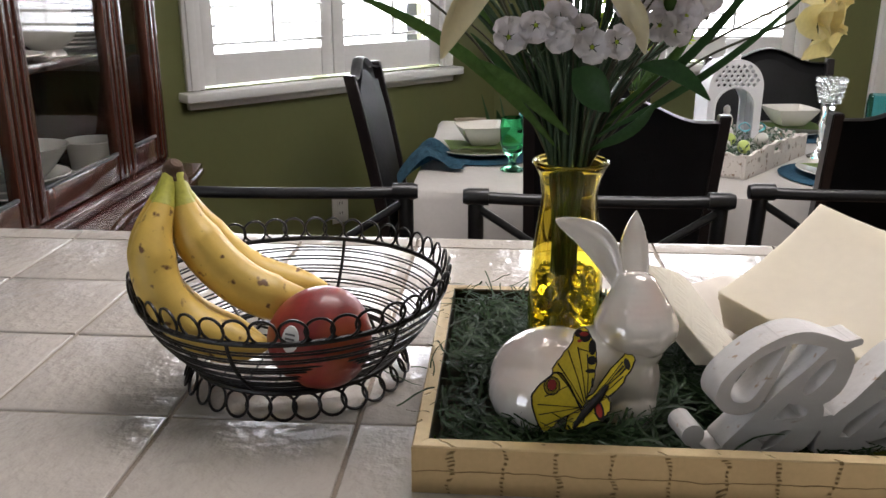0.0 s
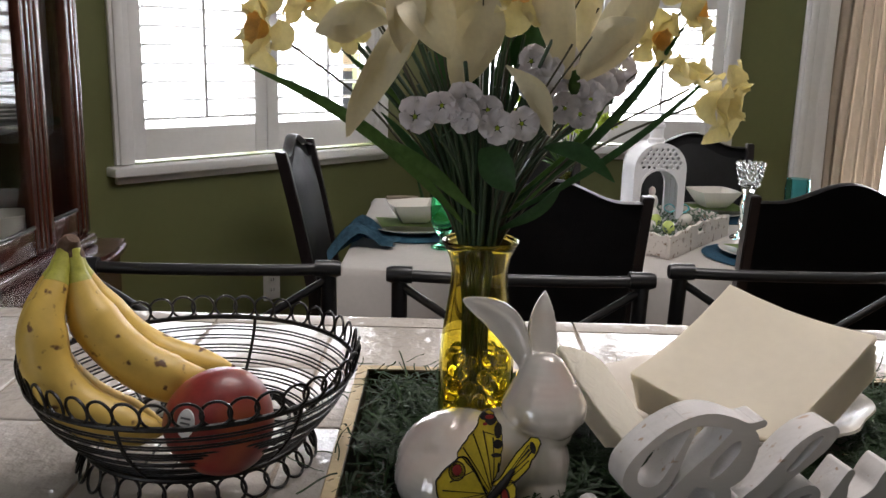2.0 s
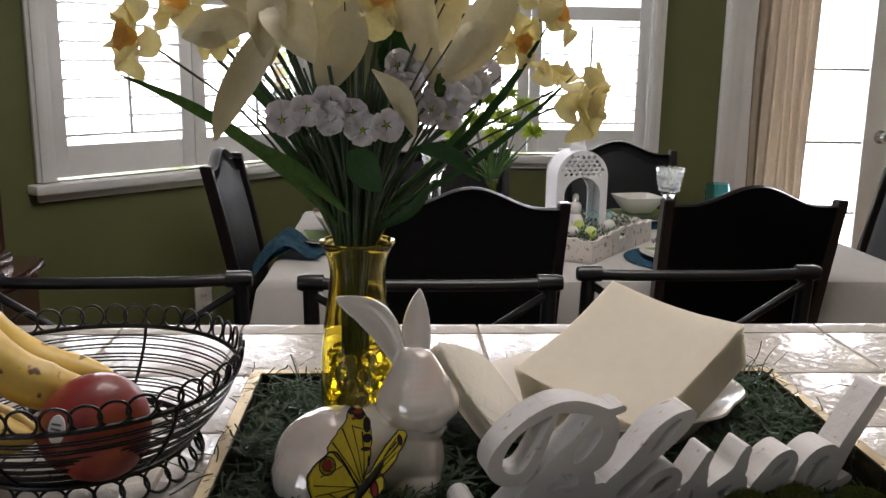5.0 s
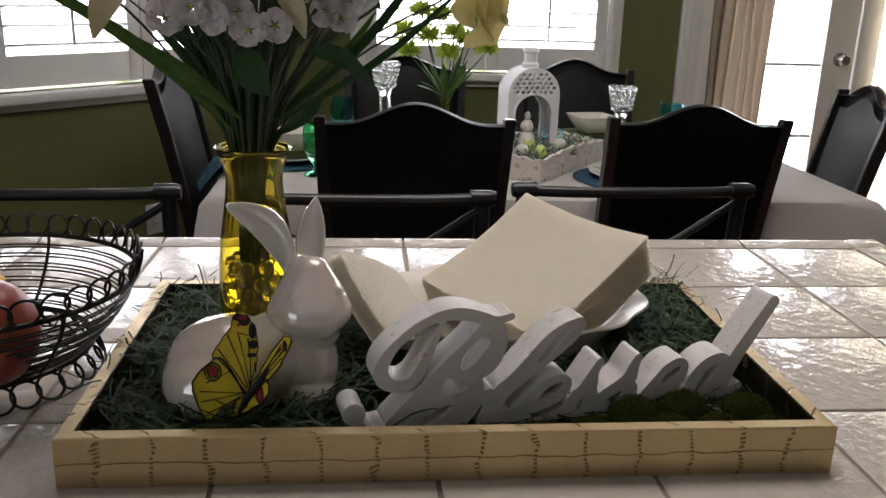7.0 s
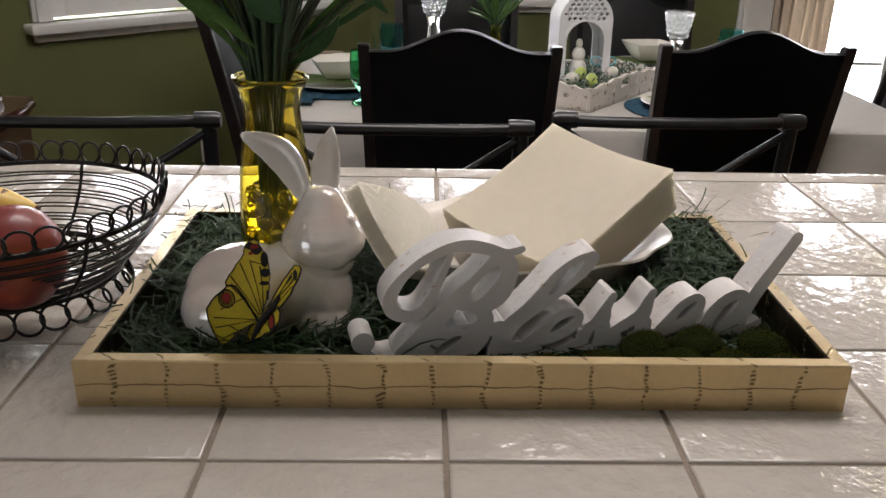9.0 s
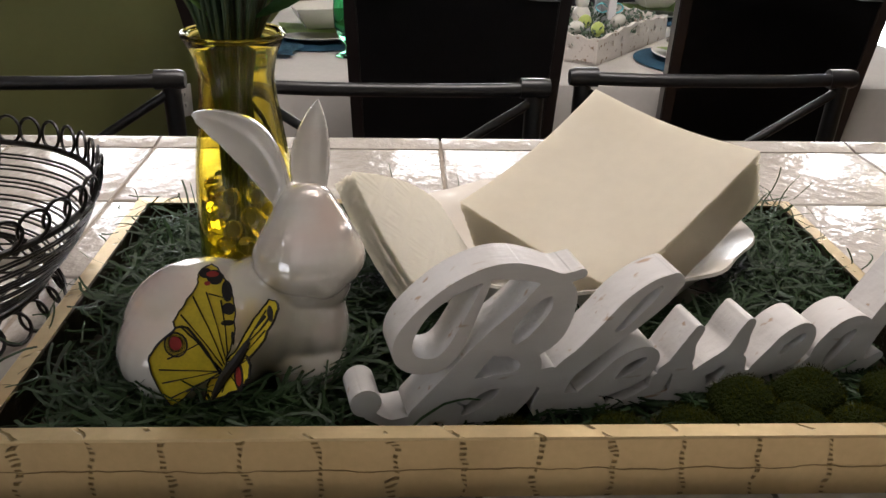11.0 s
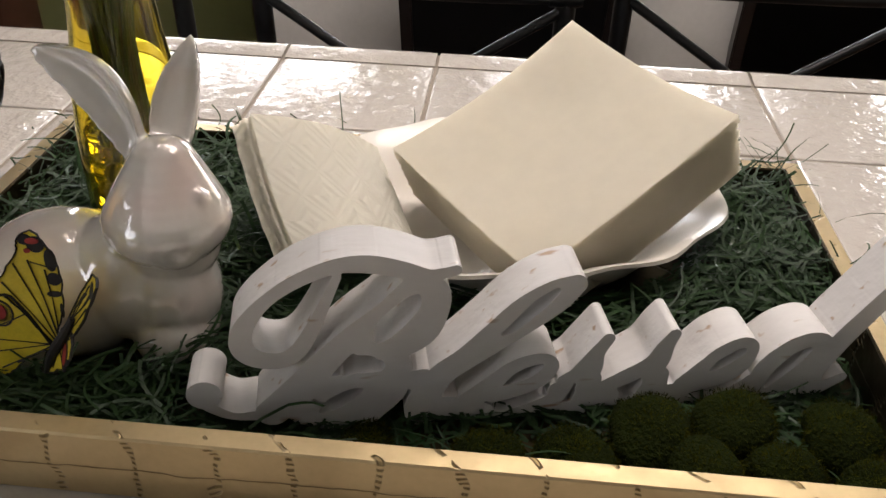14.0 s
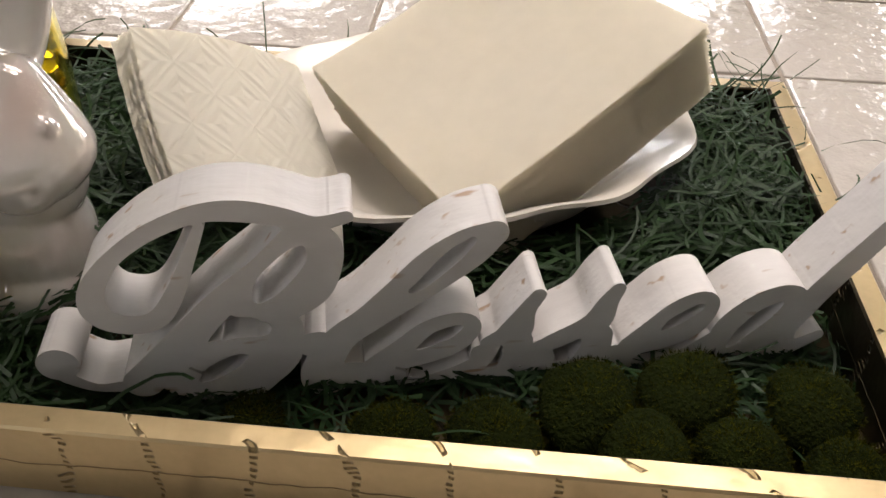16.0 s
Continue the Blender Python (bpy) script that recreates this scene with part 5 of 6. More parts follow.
# broad leaves, long strap leaves
for b, t, w, bow, sd, mat in (((-0.145, 1.178, 0.285), (-0.116, 1.146, 0.262), 0.030, (0, -0.006, 0.004), (0.6, 0, 0.75), "leaf"), ((-0.090, 1.180, 0.30), (-0.030, 1.150, 0.285), 0.016, (0, -0.004, 0.012), (0.35, 0.2, 0.9), "leaf"), ((-0.155, 1.21, 0.31), (-0.165, 1.25, 0.30), 0.024, (0, -0.004, 0), (1, 0, 0), "leaf"), ((-0.11, 1.24, 0.33), (-0.10, 1.285, 0.32), 0.03, (0, -0.004, 0), (1, 0, 0), "leaf"),
                              ((-0.150, 1.10, 0.32), (-0.345, 1.236, 0.30), 0.012, (0.012, -0.01, 0.018), (0.5, -0.2, 0.8), "strap"), ((-0.150, 1.11, 0.34), (-0.262, 1.248, 0.33), 0.013, (0.01, 0, 0.01), (0.6, -0.2, 0.7), "strap"), ((-0.130, 1.11, 0.34), (0.030, 1.296, 0.33), 0.009, (0.012, 0, -0.016), (0.75, 0.1, -0.6), "leaf"), ((-0.130, 1.11, 0.32), (0.055, 1.250, 0.32), 0.007, (0.006, 0, -0.012), (0.5, 0, -0.8), "leaf"),
                              ((-0.13, 1.10, 0.34), (-0.03, 1.215, 0.36), 0.012, (0.006, 0, -0.006), (0.7, 0, -0.6), "strap"), ((-0.15, 1.10, 0.35), (-0.235, 1.20, 0.36), 0.010, (0, 0, 0.008), (0.6, 0, 0.7), "leaf"), ((-0.14, 1.10, 0.35), (-0.07, 1.17, 0.335), 0.010, (0.004, 0, -0.004), (0.7, 0, -0.6), "strap"), ((-0.14, 1.10, 0.36), (-0.115, 1.30, 0.38), 0.02, (0, 0, 0), (1, 0, 0), "leaf"), ((-0.14, 1.10, 0.36), (-0.19, 1.29, 0.38), 0.02, (0, 0, 0), (1, 0, 0.2), "leaf"),
                              ((-0.145, 1.12, 0.30), (-0.225, 1.185, 0.285), 0.013, (0, 0, 0.004), (0.6, 0, 0.7), "strap"), ((-0.125, 1.10, 0.33), (-0.075, 1.150, 0.30), 0.011, (0.008, -0.004, -0.004), (0.7, 0, -0.6), "leaf")):
    part("leaf", blade(bmesh.new(), local(b[0], b[1], b[2]), local(t[0], t[1], t[2]), w, bow, sd, 10, 0.3, 0.5), mat, bouquet)
# more stems and fine sprigs
for _ in range(85):
    a, r = rnd(0, 6.28), rnd(0.02, 0.12)
    stem_to((r * math.cos(a) * 1.05, r * math.sin(a) * 0.55, rnd(0.29, 0.38) - 0.2 * r), rnd(0.0013, 0.0020))
for _ in range(26):
    a, r = rnd(0, 6.28), rnd(0.03, 0.17)
    stem_to((r * math.cos(a), r * math.sin(a) * 0.5, rnd(0.34, 0.47) - r * 0.4), rnd(0.0006, 0.0009), "wire_stem")

# ---- wire fruit basket ----
BX, BY = -0.380, 0.250
basket = thing("fruit_basket", "black wire fruit basket with looped rim and foot", "basket", (BX, BY, TOP))


def ring_pts(r, z, n=72):
    return [(r * math.cos(2 * math.pi * k / n), r * math.sin(2 * math.pi * k / n), z) for k in range(n)]


def loops(name, r0, z0, r1, z1, count, rad):
    """A row of wire loops standing side by side round the basket."""
    half = math.hypot(r1 - r0, z1 - z0) / 2
    up = Vector((r1 - r0, 0, z1 - z0)) / 2
    mid = Vector(((r0 + r1) / 2, 0, (z0 + z1) / 2))
    me = finish(name, tube([mid + Vector((0.0014 * math.cos(w), half * 1.04 * math.cos(w), 0)) + up * math.sin(w) for w in (2 * math.pi * j / 18 for j in range(18))], rad, 5, closed=True), "wire")
    for k in range(count):
        ob = new(name, me)
        ob.parent = basket
        ob.matrix_local = pose(0, 0, 0, 0, 0, 360 * (k + rnd(-0.06, 0.06)) / count)


prof = [(0.088, 0.022), (0.097, 0.029), (0.109, 0.041), (0.120, 0.055), (0.128, 0.069), (0.1325, 0.082)]
part("rim", tube(ring_pts(0.1335, 0.083), 0.0024, 8, closed=True), "wire", basket)
loops("rim_loop", 0.1335, 0.083, 0.1375, 0.1035, 42, 0.00125)
part("foot_ring", tube(ring_pts(0.092, 0.022), 0.0024, 8, closed=True), "wire", basket)
loops("foot_loop", 0.092, 0.0215, 0.1, 0.0016, 30, 0.0013)
smoothp = [tuple(map(float, p)) for p in spline([(*p, 0) for p in prof], 5)]
for k in range(1, 17):
    r, z = smoothp[min(int(k * 24 / 17), 24)][:2]
    part("wire_ring", tube(ring_pts(r, z, 64), 0.0009, 5, closed=True), "wire", basket)
for k in range(6):
    a = 2 * math.pi * (k + 0.35) / 6
    part("rib", tube([(r * math.cos(a), r * math.sin(a), z) for r, z, _ in smoothp], 0.0017, 6), "wire", basket)
for k in range(-3, 4):
    y = 0.024 * k
    w = math.sqrt(max(0.0, 0.091 ** 2 - y * y))
    part("floor_wire", tube([(-w, y, 0.022), (0, y, 0.0205), (w, y, 0.022)], 0.0010, 5), "wire", basket)
    part("floor_wire", tube([(y, -w, 0.0235), (y, 0, 0.022), (y, w, 0.0235)], 0.0010, 5), "wire", basket)

# ---- fruit ----
bananas = thing("banana_bunch", "ripe yellow banana bunch with brown flecks in the basket", "bananas", (BX, BY, TOP))


def banana(path, r):
    pts = spline(path, 8)
    n = len(pts) - 1
    rad = [r * (0.32 + 0.5 * (i / n) if i / n < 0.14 else (0.39 + 0.61 * min(1, (i / n - 0.14) / 0.24)) if i / n < 0.8 else max(0.16, 1 - ((i / n - 0.8) / 0.2) ** 1.7 * 0.84)) for i in range(n + 1)]
    b = part("banana", tube(pts, rad, 10), "banana", bananas, smooth=60)
    part("stalk", tube(pts[: n // 5 + 1], [q * 1.03 for q in rad[: n // 5 + 1]], 10), "banana_tip", b, "greenish stalk", smooth=60)
    part("blossom_end", tube([pts[-1], pts[-1] + (pts[-1] - pts[-2]) * 0.6], [r * 0.18, r * 0.12], 8), "banana_end", b, "dry brown tip")


def bp(x, y, z):
    return (x - BX, y - BY, z - TOP)


banana([bp(-0.466, 0.208, 1.100), bp(-0.468, 0.195, 1.080), bp(-0.473, 0.176, 1.050), bp(-0.467, 0.166, 1.018), bp(-0.446, 0.162, 0.991), bp(-0.412, 0.160, 0.975), bp(-0.380, 0.162, 0.972)], 0.0185)
banana([bp(-0.462, 0.209, 1.100), bp(-0.457, 0.205, 1.078), bp(-0.449, 0.201, 1.054), bp(-0.432, 0.198, 1.030), bp(-0.408, 0.198, 1.009), bp(-0.382, 0.200, 0.998), bp(-0.357, 0.205, 1.000)], 0.0195)
banana([bp(-0.467, 0.212, 1.100), bp(-0.476, 0.210, 1.080), bp(-0.489, 0.206, 1.044), bp(-0.485, 0.204, 1.010), bp(-0.460, 0.204, 0.980), bp(-0.424, 0.206, 0.960), bp(-0.395, 0.208, 0.953)], 0.0175)
banana([bp(-0.464, 0.216, 1.100), bp(-0.462, 0.223, 1.078), bp(-0.455, 0.234, 1.050), bp(-0.438, 0.244, 1.022), bp(-0.412, 0.250, 1.001), bp(-0.380, 0.252, 0.990), bp(-0.350, 0.250, 0.990)], 0.0175)
part("crown", tube(spline([bp(-0.464, 0.211, 1.092), bp(-0.464, 0.210, 1.102), bp(-0.460, 0.208, 1.109)], 4), [0.011, 0.0108, 0.0102, 0.0095, 0.009, 0.0085, 0.0078, 0.0066, 0.005], 10), "banana_end", bananas, "dry brown crown")

mango = thing("mango", "shiny red and orange mango with a round sticker", "mango", (-0.342, 0.174, 0.975), 20)
bm = ball(None, (0, 0, 0), (0.042, 0.039, 0.042), segs=32)
for v in bm.verts:
    v.co.x += 0.004 * (v.co.z / 0.04) ** 2
part("skin", bm, "mango", mango, smooth=90)
q = Vector((-0.62, -0.72, 0.32)).normalized()
stk = part("sticker", lathe([(0, 0.0005), (0.0085, 0.0002), (0.009, -0.0006), (0, -0.0006)], 20), "paper", mango, "white oval produce sticker")
stk.matrix_local = Matrix.Translation((q.x * 0.0424, q.y * 0.0394, q.z * 0.0425)) @ q.to_track_quat("Z", "Y").to_matrix().to_4x4() @ Matrix.Diagonal((0.85, 1.2, 1, 1))
for dz in (-0.003, 0.0, 0.003):
    bar = part("print", box((-0.005, dz - 0.0006, 0.0005), (0.005, dz + 0.0006, 0.0008)), "ink", stk)


# ---- counter stools ----
def stool(at, rz):
    s = thing("counter_stool", "black metal counter stool with a crossed back", "stool", at, rz, "stools along the island")
    h, w = 0.931, 0.398
    for x in (-w / 2 + 0.012, w / 2 - 0.012):
        part("back_post", tube(spline([(x, 0.0, 0.0), (x, 0.0, 0.45), (x, -0.002, 0.7), (x, -0.020, h - 0.03), (x, -0.024, h - 0.012)], 6), 0.0125, 12), "stool", s)
        k = part("finial", tube([(x - math.copysign(0.02, x), -0.024, h - 0.010), (x + math.copysign(0.012, x), -0.024, h - 0.010), (x + math.copysign(0.020, x), -0.024, h - 0.010)], [0.0135, 0.0135, 0.011], 14), "stool", s)
    part("top_rail", tube(spline([(-w / 2 + 0.012, -0.024, h - 0.011), (-0.09, -0.032, h - 0.012), (0.09, -0.032, h - 0.012), (w / 2 - 0.012, -0.024, h - 0.011)], 6), 0.0095, 12), "stool", s)
    part("lower_rail", tube([(-w / 2 + 0.012, -0.006, 0.66), (w / 2 - 0.012, -0.006, 0.66)], 0.009, 10), "stool", s)
    for sx in (1, -1):
        part("cross_brace", tube(spline([(sx * (w / 2 - 0.018), -0.024, h - 0.03), (sx * 0.02, -0.030, 0.80), (-sx * (w / 2 - 0.018), -0.008, 0.675)], 8), 0.0065, 10), "stool", s)
    part("seat", box((-0.2, -0.02, 0.60), (0.2, -0.40, 0.645), 0.012), "leather", s)
    for x in (-w / 2 + 0.012, w / 2 - 0.012):
        part("front_leg", tube([(x, -0.385, 0.6), (x, -0.39, 0.0)], 0.0125, 10), "stool", s)
    part("foot_rest", tube([(-w / 2 + 0.012, -0.388, 0.22), (w / 2 - 0.012, -0.388, 0.22)], 0.008, 10), "stool", s)
    return s


stool((-0.541, 0.884, 0), 3.0)
stool((-0.053, 0.869, 0), 0)
stool((0.3975, 0.937, 0), 1.0)


# ---- dining chairs ----
def dining_chair(at, rz):
    """Faces +y; its back leans towards -y."""
    c2 = thing("dining_chair", "black leather dining chair with arched back beside the table", "chair", at, rz, "chairs round the dining table")
    lean = lambda z: -0.185 - 0.10 * max(0.0, (z - 0.5) / 0.48) ** 1.15
    w = 0.2185

    def crest(u):
        x = abs(u * 2 - 1)
        return 0.946 + 0.047 * (0.5 + 0.5 * math.cos(math.pi * min(1, x / 0.8)))
    def back(u, v):
        z = 0.36 + (crest(u) - 0.36) * v
        x = (u * 2 - 1) * (w - 0.022) * (0.93 + 0.07 * v)
        return (x, lean(z) - 0.012 - 0.003 * math.sin(3 * x / w), z)
    part("back_panel", sheet(back, 20, 10, 0.022), "leather", c2)

    def pad(u, v):
        z = 0.54 + (crest(u) - 0.035 - 0.54) * v
        x = (u * 2 - 1) * (w - 0.045) * (0.93 + 0.07 * v)
        puff = 0.018 * (1 - abs(u * 2 - 1) ** 4) * (1 - abs(v * 2 - 1) ** 6)
        return (x, lean(z) + 0.003 + puff, z)
    part("back_cushion", sheet(pad, 16, 12), "leather", c2)
    for s in (-1, 1):
        pts = [(s * (w - 0.011) * (0.93 + 0.07 * (z - 0.5) / 0.48 if z > 0.5 else 0.93), lean(z) if z > 0.48 else -0.185 - 0.02 * (0.48 - z), z) for z in (0.0, 0.2, 0.4, 0.52, 0.65, 0.8, 0.92, 0.962)]
        bm = bmesh.new()
        prev = None
        for x, y, z in pts:
            ring = [bm.verts.new((x + a * 0.0125, y + b * 0.017, z)) for a, b in ((-1, -1), (1, -1), (1, 1), (-1, 1))]
            if prev:
                for k in range(4):
                    bm.faces.new((prev[k], prev[(k + 1) % 4], ring[(k + 1) % 4], ring[k]))
            else:
                bm.faces.new(ring[::-1])
            prev = ring
        bm.faces.new(prev)
        bmesh.ops.bevel(bm, geom=bm.edges[:], offset=0.0025, segments=2, affect="EDGES")
        part("back_post", bm, "espresso", c2)
        part("front_leg", box((s * 0.185 - 0.018, 0.175, 0), (s * 0.185 + 0.018, 0.21, 0.43), 0.004), "espresso", c2)
    part("crest_rail", sheet(lambda u, v: ((u * 2 - 1) * (w - 0.022), lean(crest(u)) - 0.019 + 0.034 * v, crest(u) + 0.004 * math.sin(math.pi * v)), 20, 4, 0.012), "espresso", c2)
    part("seat", box((-0.205, -0.175, 0.42), (0.205, 0.215, 0.485), 0.018), "leather", c2)
    part("seat_frame", box((-0.2, -0.17, 0.37), (0.2, 0.21, 0.42), 0.004), "espresso", c2)
    return c2


chair = dining_chair((0.060, 1.697, 0), 0)
for x, y, rz in ((0.720, 1.757, 1), (0.10, 2.42, 181), (0.71, 2.42, 179), (-0.365, 2.255, -92), (1.15, 2.03, 80)):
    copy_thing(chair, pose(x, y, 0, 0, 0, rz))

# ---- dining table ----
T = 0.745
EX0, EX1, EY0, EY1 = -0.425, 1.255, 1.57, 2.60
table = thing("dining_table", "dark dining table under a linen cloth", "table", (0, 0, 0))
part("tabletop", box((EX0 + 0.01, EY0 + 0.01, 0.70), (EX1 - 0.01, EY1 - 0.01, T - 0.004), 0.006), "espresso", table)
for x in (EX0 + 0.09, EX1 - 0.09):
    for y in (EY0 + 0.09, EY1 - 0.09):
        part("leg", lathe([(0, 0), (0.03, 0), (0.034, 0.05), (0.028, 0.1), (0.04, 0.5), (0.045, 0.62), (0.045, 0.7), (0, 0.7)], 16, at=(x, y, 0)), "espresso", table)
bm = bmesh.new()
per = []
nside = 46
for (ax, ay), (bx2, by2) in (((EX0, EY0), (EX1, EY0)), ((EX1, EY0), (EX1, EY1)), ((EX1, EY1), (EX0, EY1)), ((EX0, EY1), (EX0, EY0))):
    for k in range(nside):
        per.append((ax + (bx2 - ax) * k / nside, ay + (by2 - ay) * k / nside))
cx, cy = (EX0 + EX1) / 2, (EY0 + EY1) / 2
rings = []
for lv, (out, z) in enumerate(((-0.012, T), (0.0, T - 0.004), (0.006, T - 0.02), (0.014, T - 0.12), (0.02, T - 0.22), (0.024, T - 0.30))):
    row = []
    for k, (x, y) in enumerate(per):
        nx, ny = (x - cx) / (EX1 - cx), (y - cy) / (EY1 - cy)
        f = math.sin(k * 0.9) * 0.4 + math.sin(k * 0.37 + 1) * 0.6
        corner = max(0, abs(nx) + abs(ny) - 1.86) * 7
        o = out + max(0, lv - 2) * 0.006 * f + (corner * 0.03 * max(0, lv - 1) / 4)
        dx, dy = (math.copysign(1, nx) if abs(nx) > 0.985 else 0), (math.copysign(1, ny) if abs(ny) > 0.985 else 0)
        row.append(bm.verts.new((x + dx * o, y + dy * o, z + (0.004 * f if lv == 5 else 0))))
    rings.append(row)
for p, q in zip(rings, rings[1:]):
    for k in range(len(per)):
        bm.faces.new((p[k], p[(k + 1) % len(per)], q[(k + 1) % len(per)], q[k]))
bm.faces.new(rings[0])
solid("tablecloth", bm, "cloth", "pale linen tablecloth hanging over the dining table", "tablecloth")


# ---- place settings ----
def bowl_square(at, rz, s=0.075, h=0.055):
    b = thing("square_bowl", "white flared square ceramic bowl on a plate", "bowl", at, rz, "bowls on the dining table")
    sq = lambda a, i: 1.0 / max(abs(math.cos(a)), abs(math.sin(a))) ** 0.75
    part("shell", lathe([(0, 0), (s * 0.5, 0), (s * 0.56, 0.004), (s * 0.8, h * 0.55), (s, h), (s * 0.97, h), (s * 0.76, h * 0.56), (s * 0.5, 0.008), (0, 0.007)], 40, wave=sq), "china", b)
    return b


def setting(x, y, bowl=True, rz=0):
    z = T + 0.001
    mat = thing("placemat", "round teal woven placemat on the tablecloth", "placemat", (x, y, z), rz, "placemats on the dining table")
    part("weave", lathe([(0, 0), (0.165, 0), (0.172, 0.003), (0.165, 0.005), (0, 0.005)], 60, wave=lambda a, i: 1 + 0.02 * math.sin(30 * a) * (i in (1, 2, 3))), "teal_weave", mat)
    pl = thing("dinner_plate", "white china dinner plate on a woven placemat", "plate", (x, y, z + 0.006), rz, "plates on the dining table")
    part("dish", lathe([(0, 0), (0.075, 0), (0.1, 0.006), (0.128, 0.014), (0.13, 0.016), (0.127, 0.0165), (0.098, 0.009), (0.074, 0.004), (0, 0.004)], 48), "china", pl)
    nk = thing("folded_napkin", "green cloth napkin folded on the plate", "napkin", (x, y, z + 0.012), rz + 8, "napkins on the plates")
    part("cloth", sheet(lambda u, v: (-0.1 + 0.2 * u, -0.07 + 0.14 * v, 0.016 + 0.003 * math.sin(6 * u + 2 * v)), 12, 8, 0.008), "green_cloth", nk)
    if bowl:
        bowl_square((x, y, z + 0.031), rz + 10)


setting(-0.265, 2.02, True, 5)
setting(0.69, 1.80, False, 20)
setting(0.72, 2.42, True, 0)
setting(0.05, 1.79, True, 0)

spoon = thing("wooden_spoon", "pale wooden spoon lying across the bowl", "spoon", (-0.345, 2.06, T + 0.092), 20)
part("handle", tube(spline([(0, 0, 0), (0.05, 0.01, -0.002), (0.1, 0.012, -0.006)], 5), 0.005, 8), "curtain", spoon)
blue = thing("knit_napkin", "blue knitted napkin draped over the table edge", "napkin", (-0.42, 1.87, T + 0.004), 0)
part("cloth", sheet(lambda u, v: (0.12 * (1 - u) - 0.055 * u - 0.01 * math.sin(9 * v), -0.10 + 0.19 * v, 0.055 * math.sin(math.pi * min(1, (1 - u) * 1.3)) * (0.6 + 0.4 * math.sin(8 * v)) - 0.035 * max(0, (u - 0.55) / 0.45) + 0.012 * math.sin(14 * v + 5 * u) * u + 0.006), 18, 20, 0.006), "blue_cloth", blue)


def goblet(name, x, y, material, label, h=0.14, r=0.034):
    g = thing(name, label, "glass", (x, y, T + 0.002), 0, "glasses on the dining table")
    part("glass", lathe([(0, 0), (r * 0.95, 0), (r * 0.9, 0.004), (r * 0.3, 0.012), (r * 0.28, 0.03), (r * 0.7, 0.045), (r * 1.0, 0.07), (r * 1.05, h * 0.8), (r * 0.95, h), (r * 0.9, h), (r * 0.98, h * 0.8), (r * 0.92, 0.072), (r * 0.55, 0.052), (0, 0.048)], 32), material, g, smooth=60)


goblet("green_goblet", -0.176, 1.81, "green_glass", "green glass goblet beside the place setting")
goblet("teal_tumbler", -0.12, 2.30, "teal_glass", "teal glass tumbler on the dining table", 0.145, 0.037)
goblet("teal_tumbler", 0.95, 2.30, "teal_glass", "teal glass tumbler beside a far setting", 0.145, 0.037)


def candle_holder(x, y, base):
    c2 = thing("candle_holder", "crystal glass candle holder with beaded cup", "candle holder", (x, y, T + 0.002), 0, "crystal candle holders")
    part("stand", lathe([(0, 0), (0.04, 0), (0.042, 0.006), (0.024, 0.015), (0.014, 0.03), (0.022, 0.05), (0.014, 0.07), (0.023, 0.1), (0.014, base - 0.02), (0.022, base), (0, base + 0.004)], 24), "crystal", c2)
    bm = lathe([(0.012, base), (0.024, base + 0.006), (0.032, base + 0.04), (0.036, base + 0.078), (0.031, base + 0.078), (0.027, base + 0.04), (0.018, base + 0.012), (0, base + 0.01)], 24)
    for k in range(5):
        for a in range(14):
            w = 2 * math.pi * (a + 0.5 * (k % 2)) / 14
            rr = 0.026 + 0.0028 * k
            ball(bm, (rr * math.cos(w), rr * math.sin(w), base + 0.012 + 0.0145 * k), (0.0062,) * 3, segs=8)
    part("cup", bm, "crystal", c2, "beaded crystal cup")


candle_holder(0.70, 2.03, 0.150)
candle_holder(0.008, 2.02, 0.205)

# ---- centrepiece tray with lantern ----
crate = thing("wooden_tray", "distressed white wooden tray with cut-out sides", "tray", (0.41, 1.735, T + 0.002), 53)
CL, CW, CH = 0.43, 0.26, 0.06
part("bottom", box((0, 0, 0), (CL, CW, 0.008), 0.002), "distressed", crate)


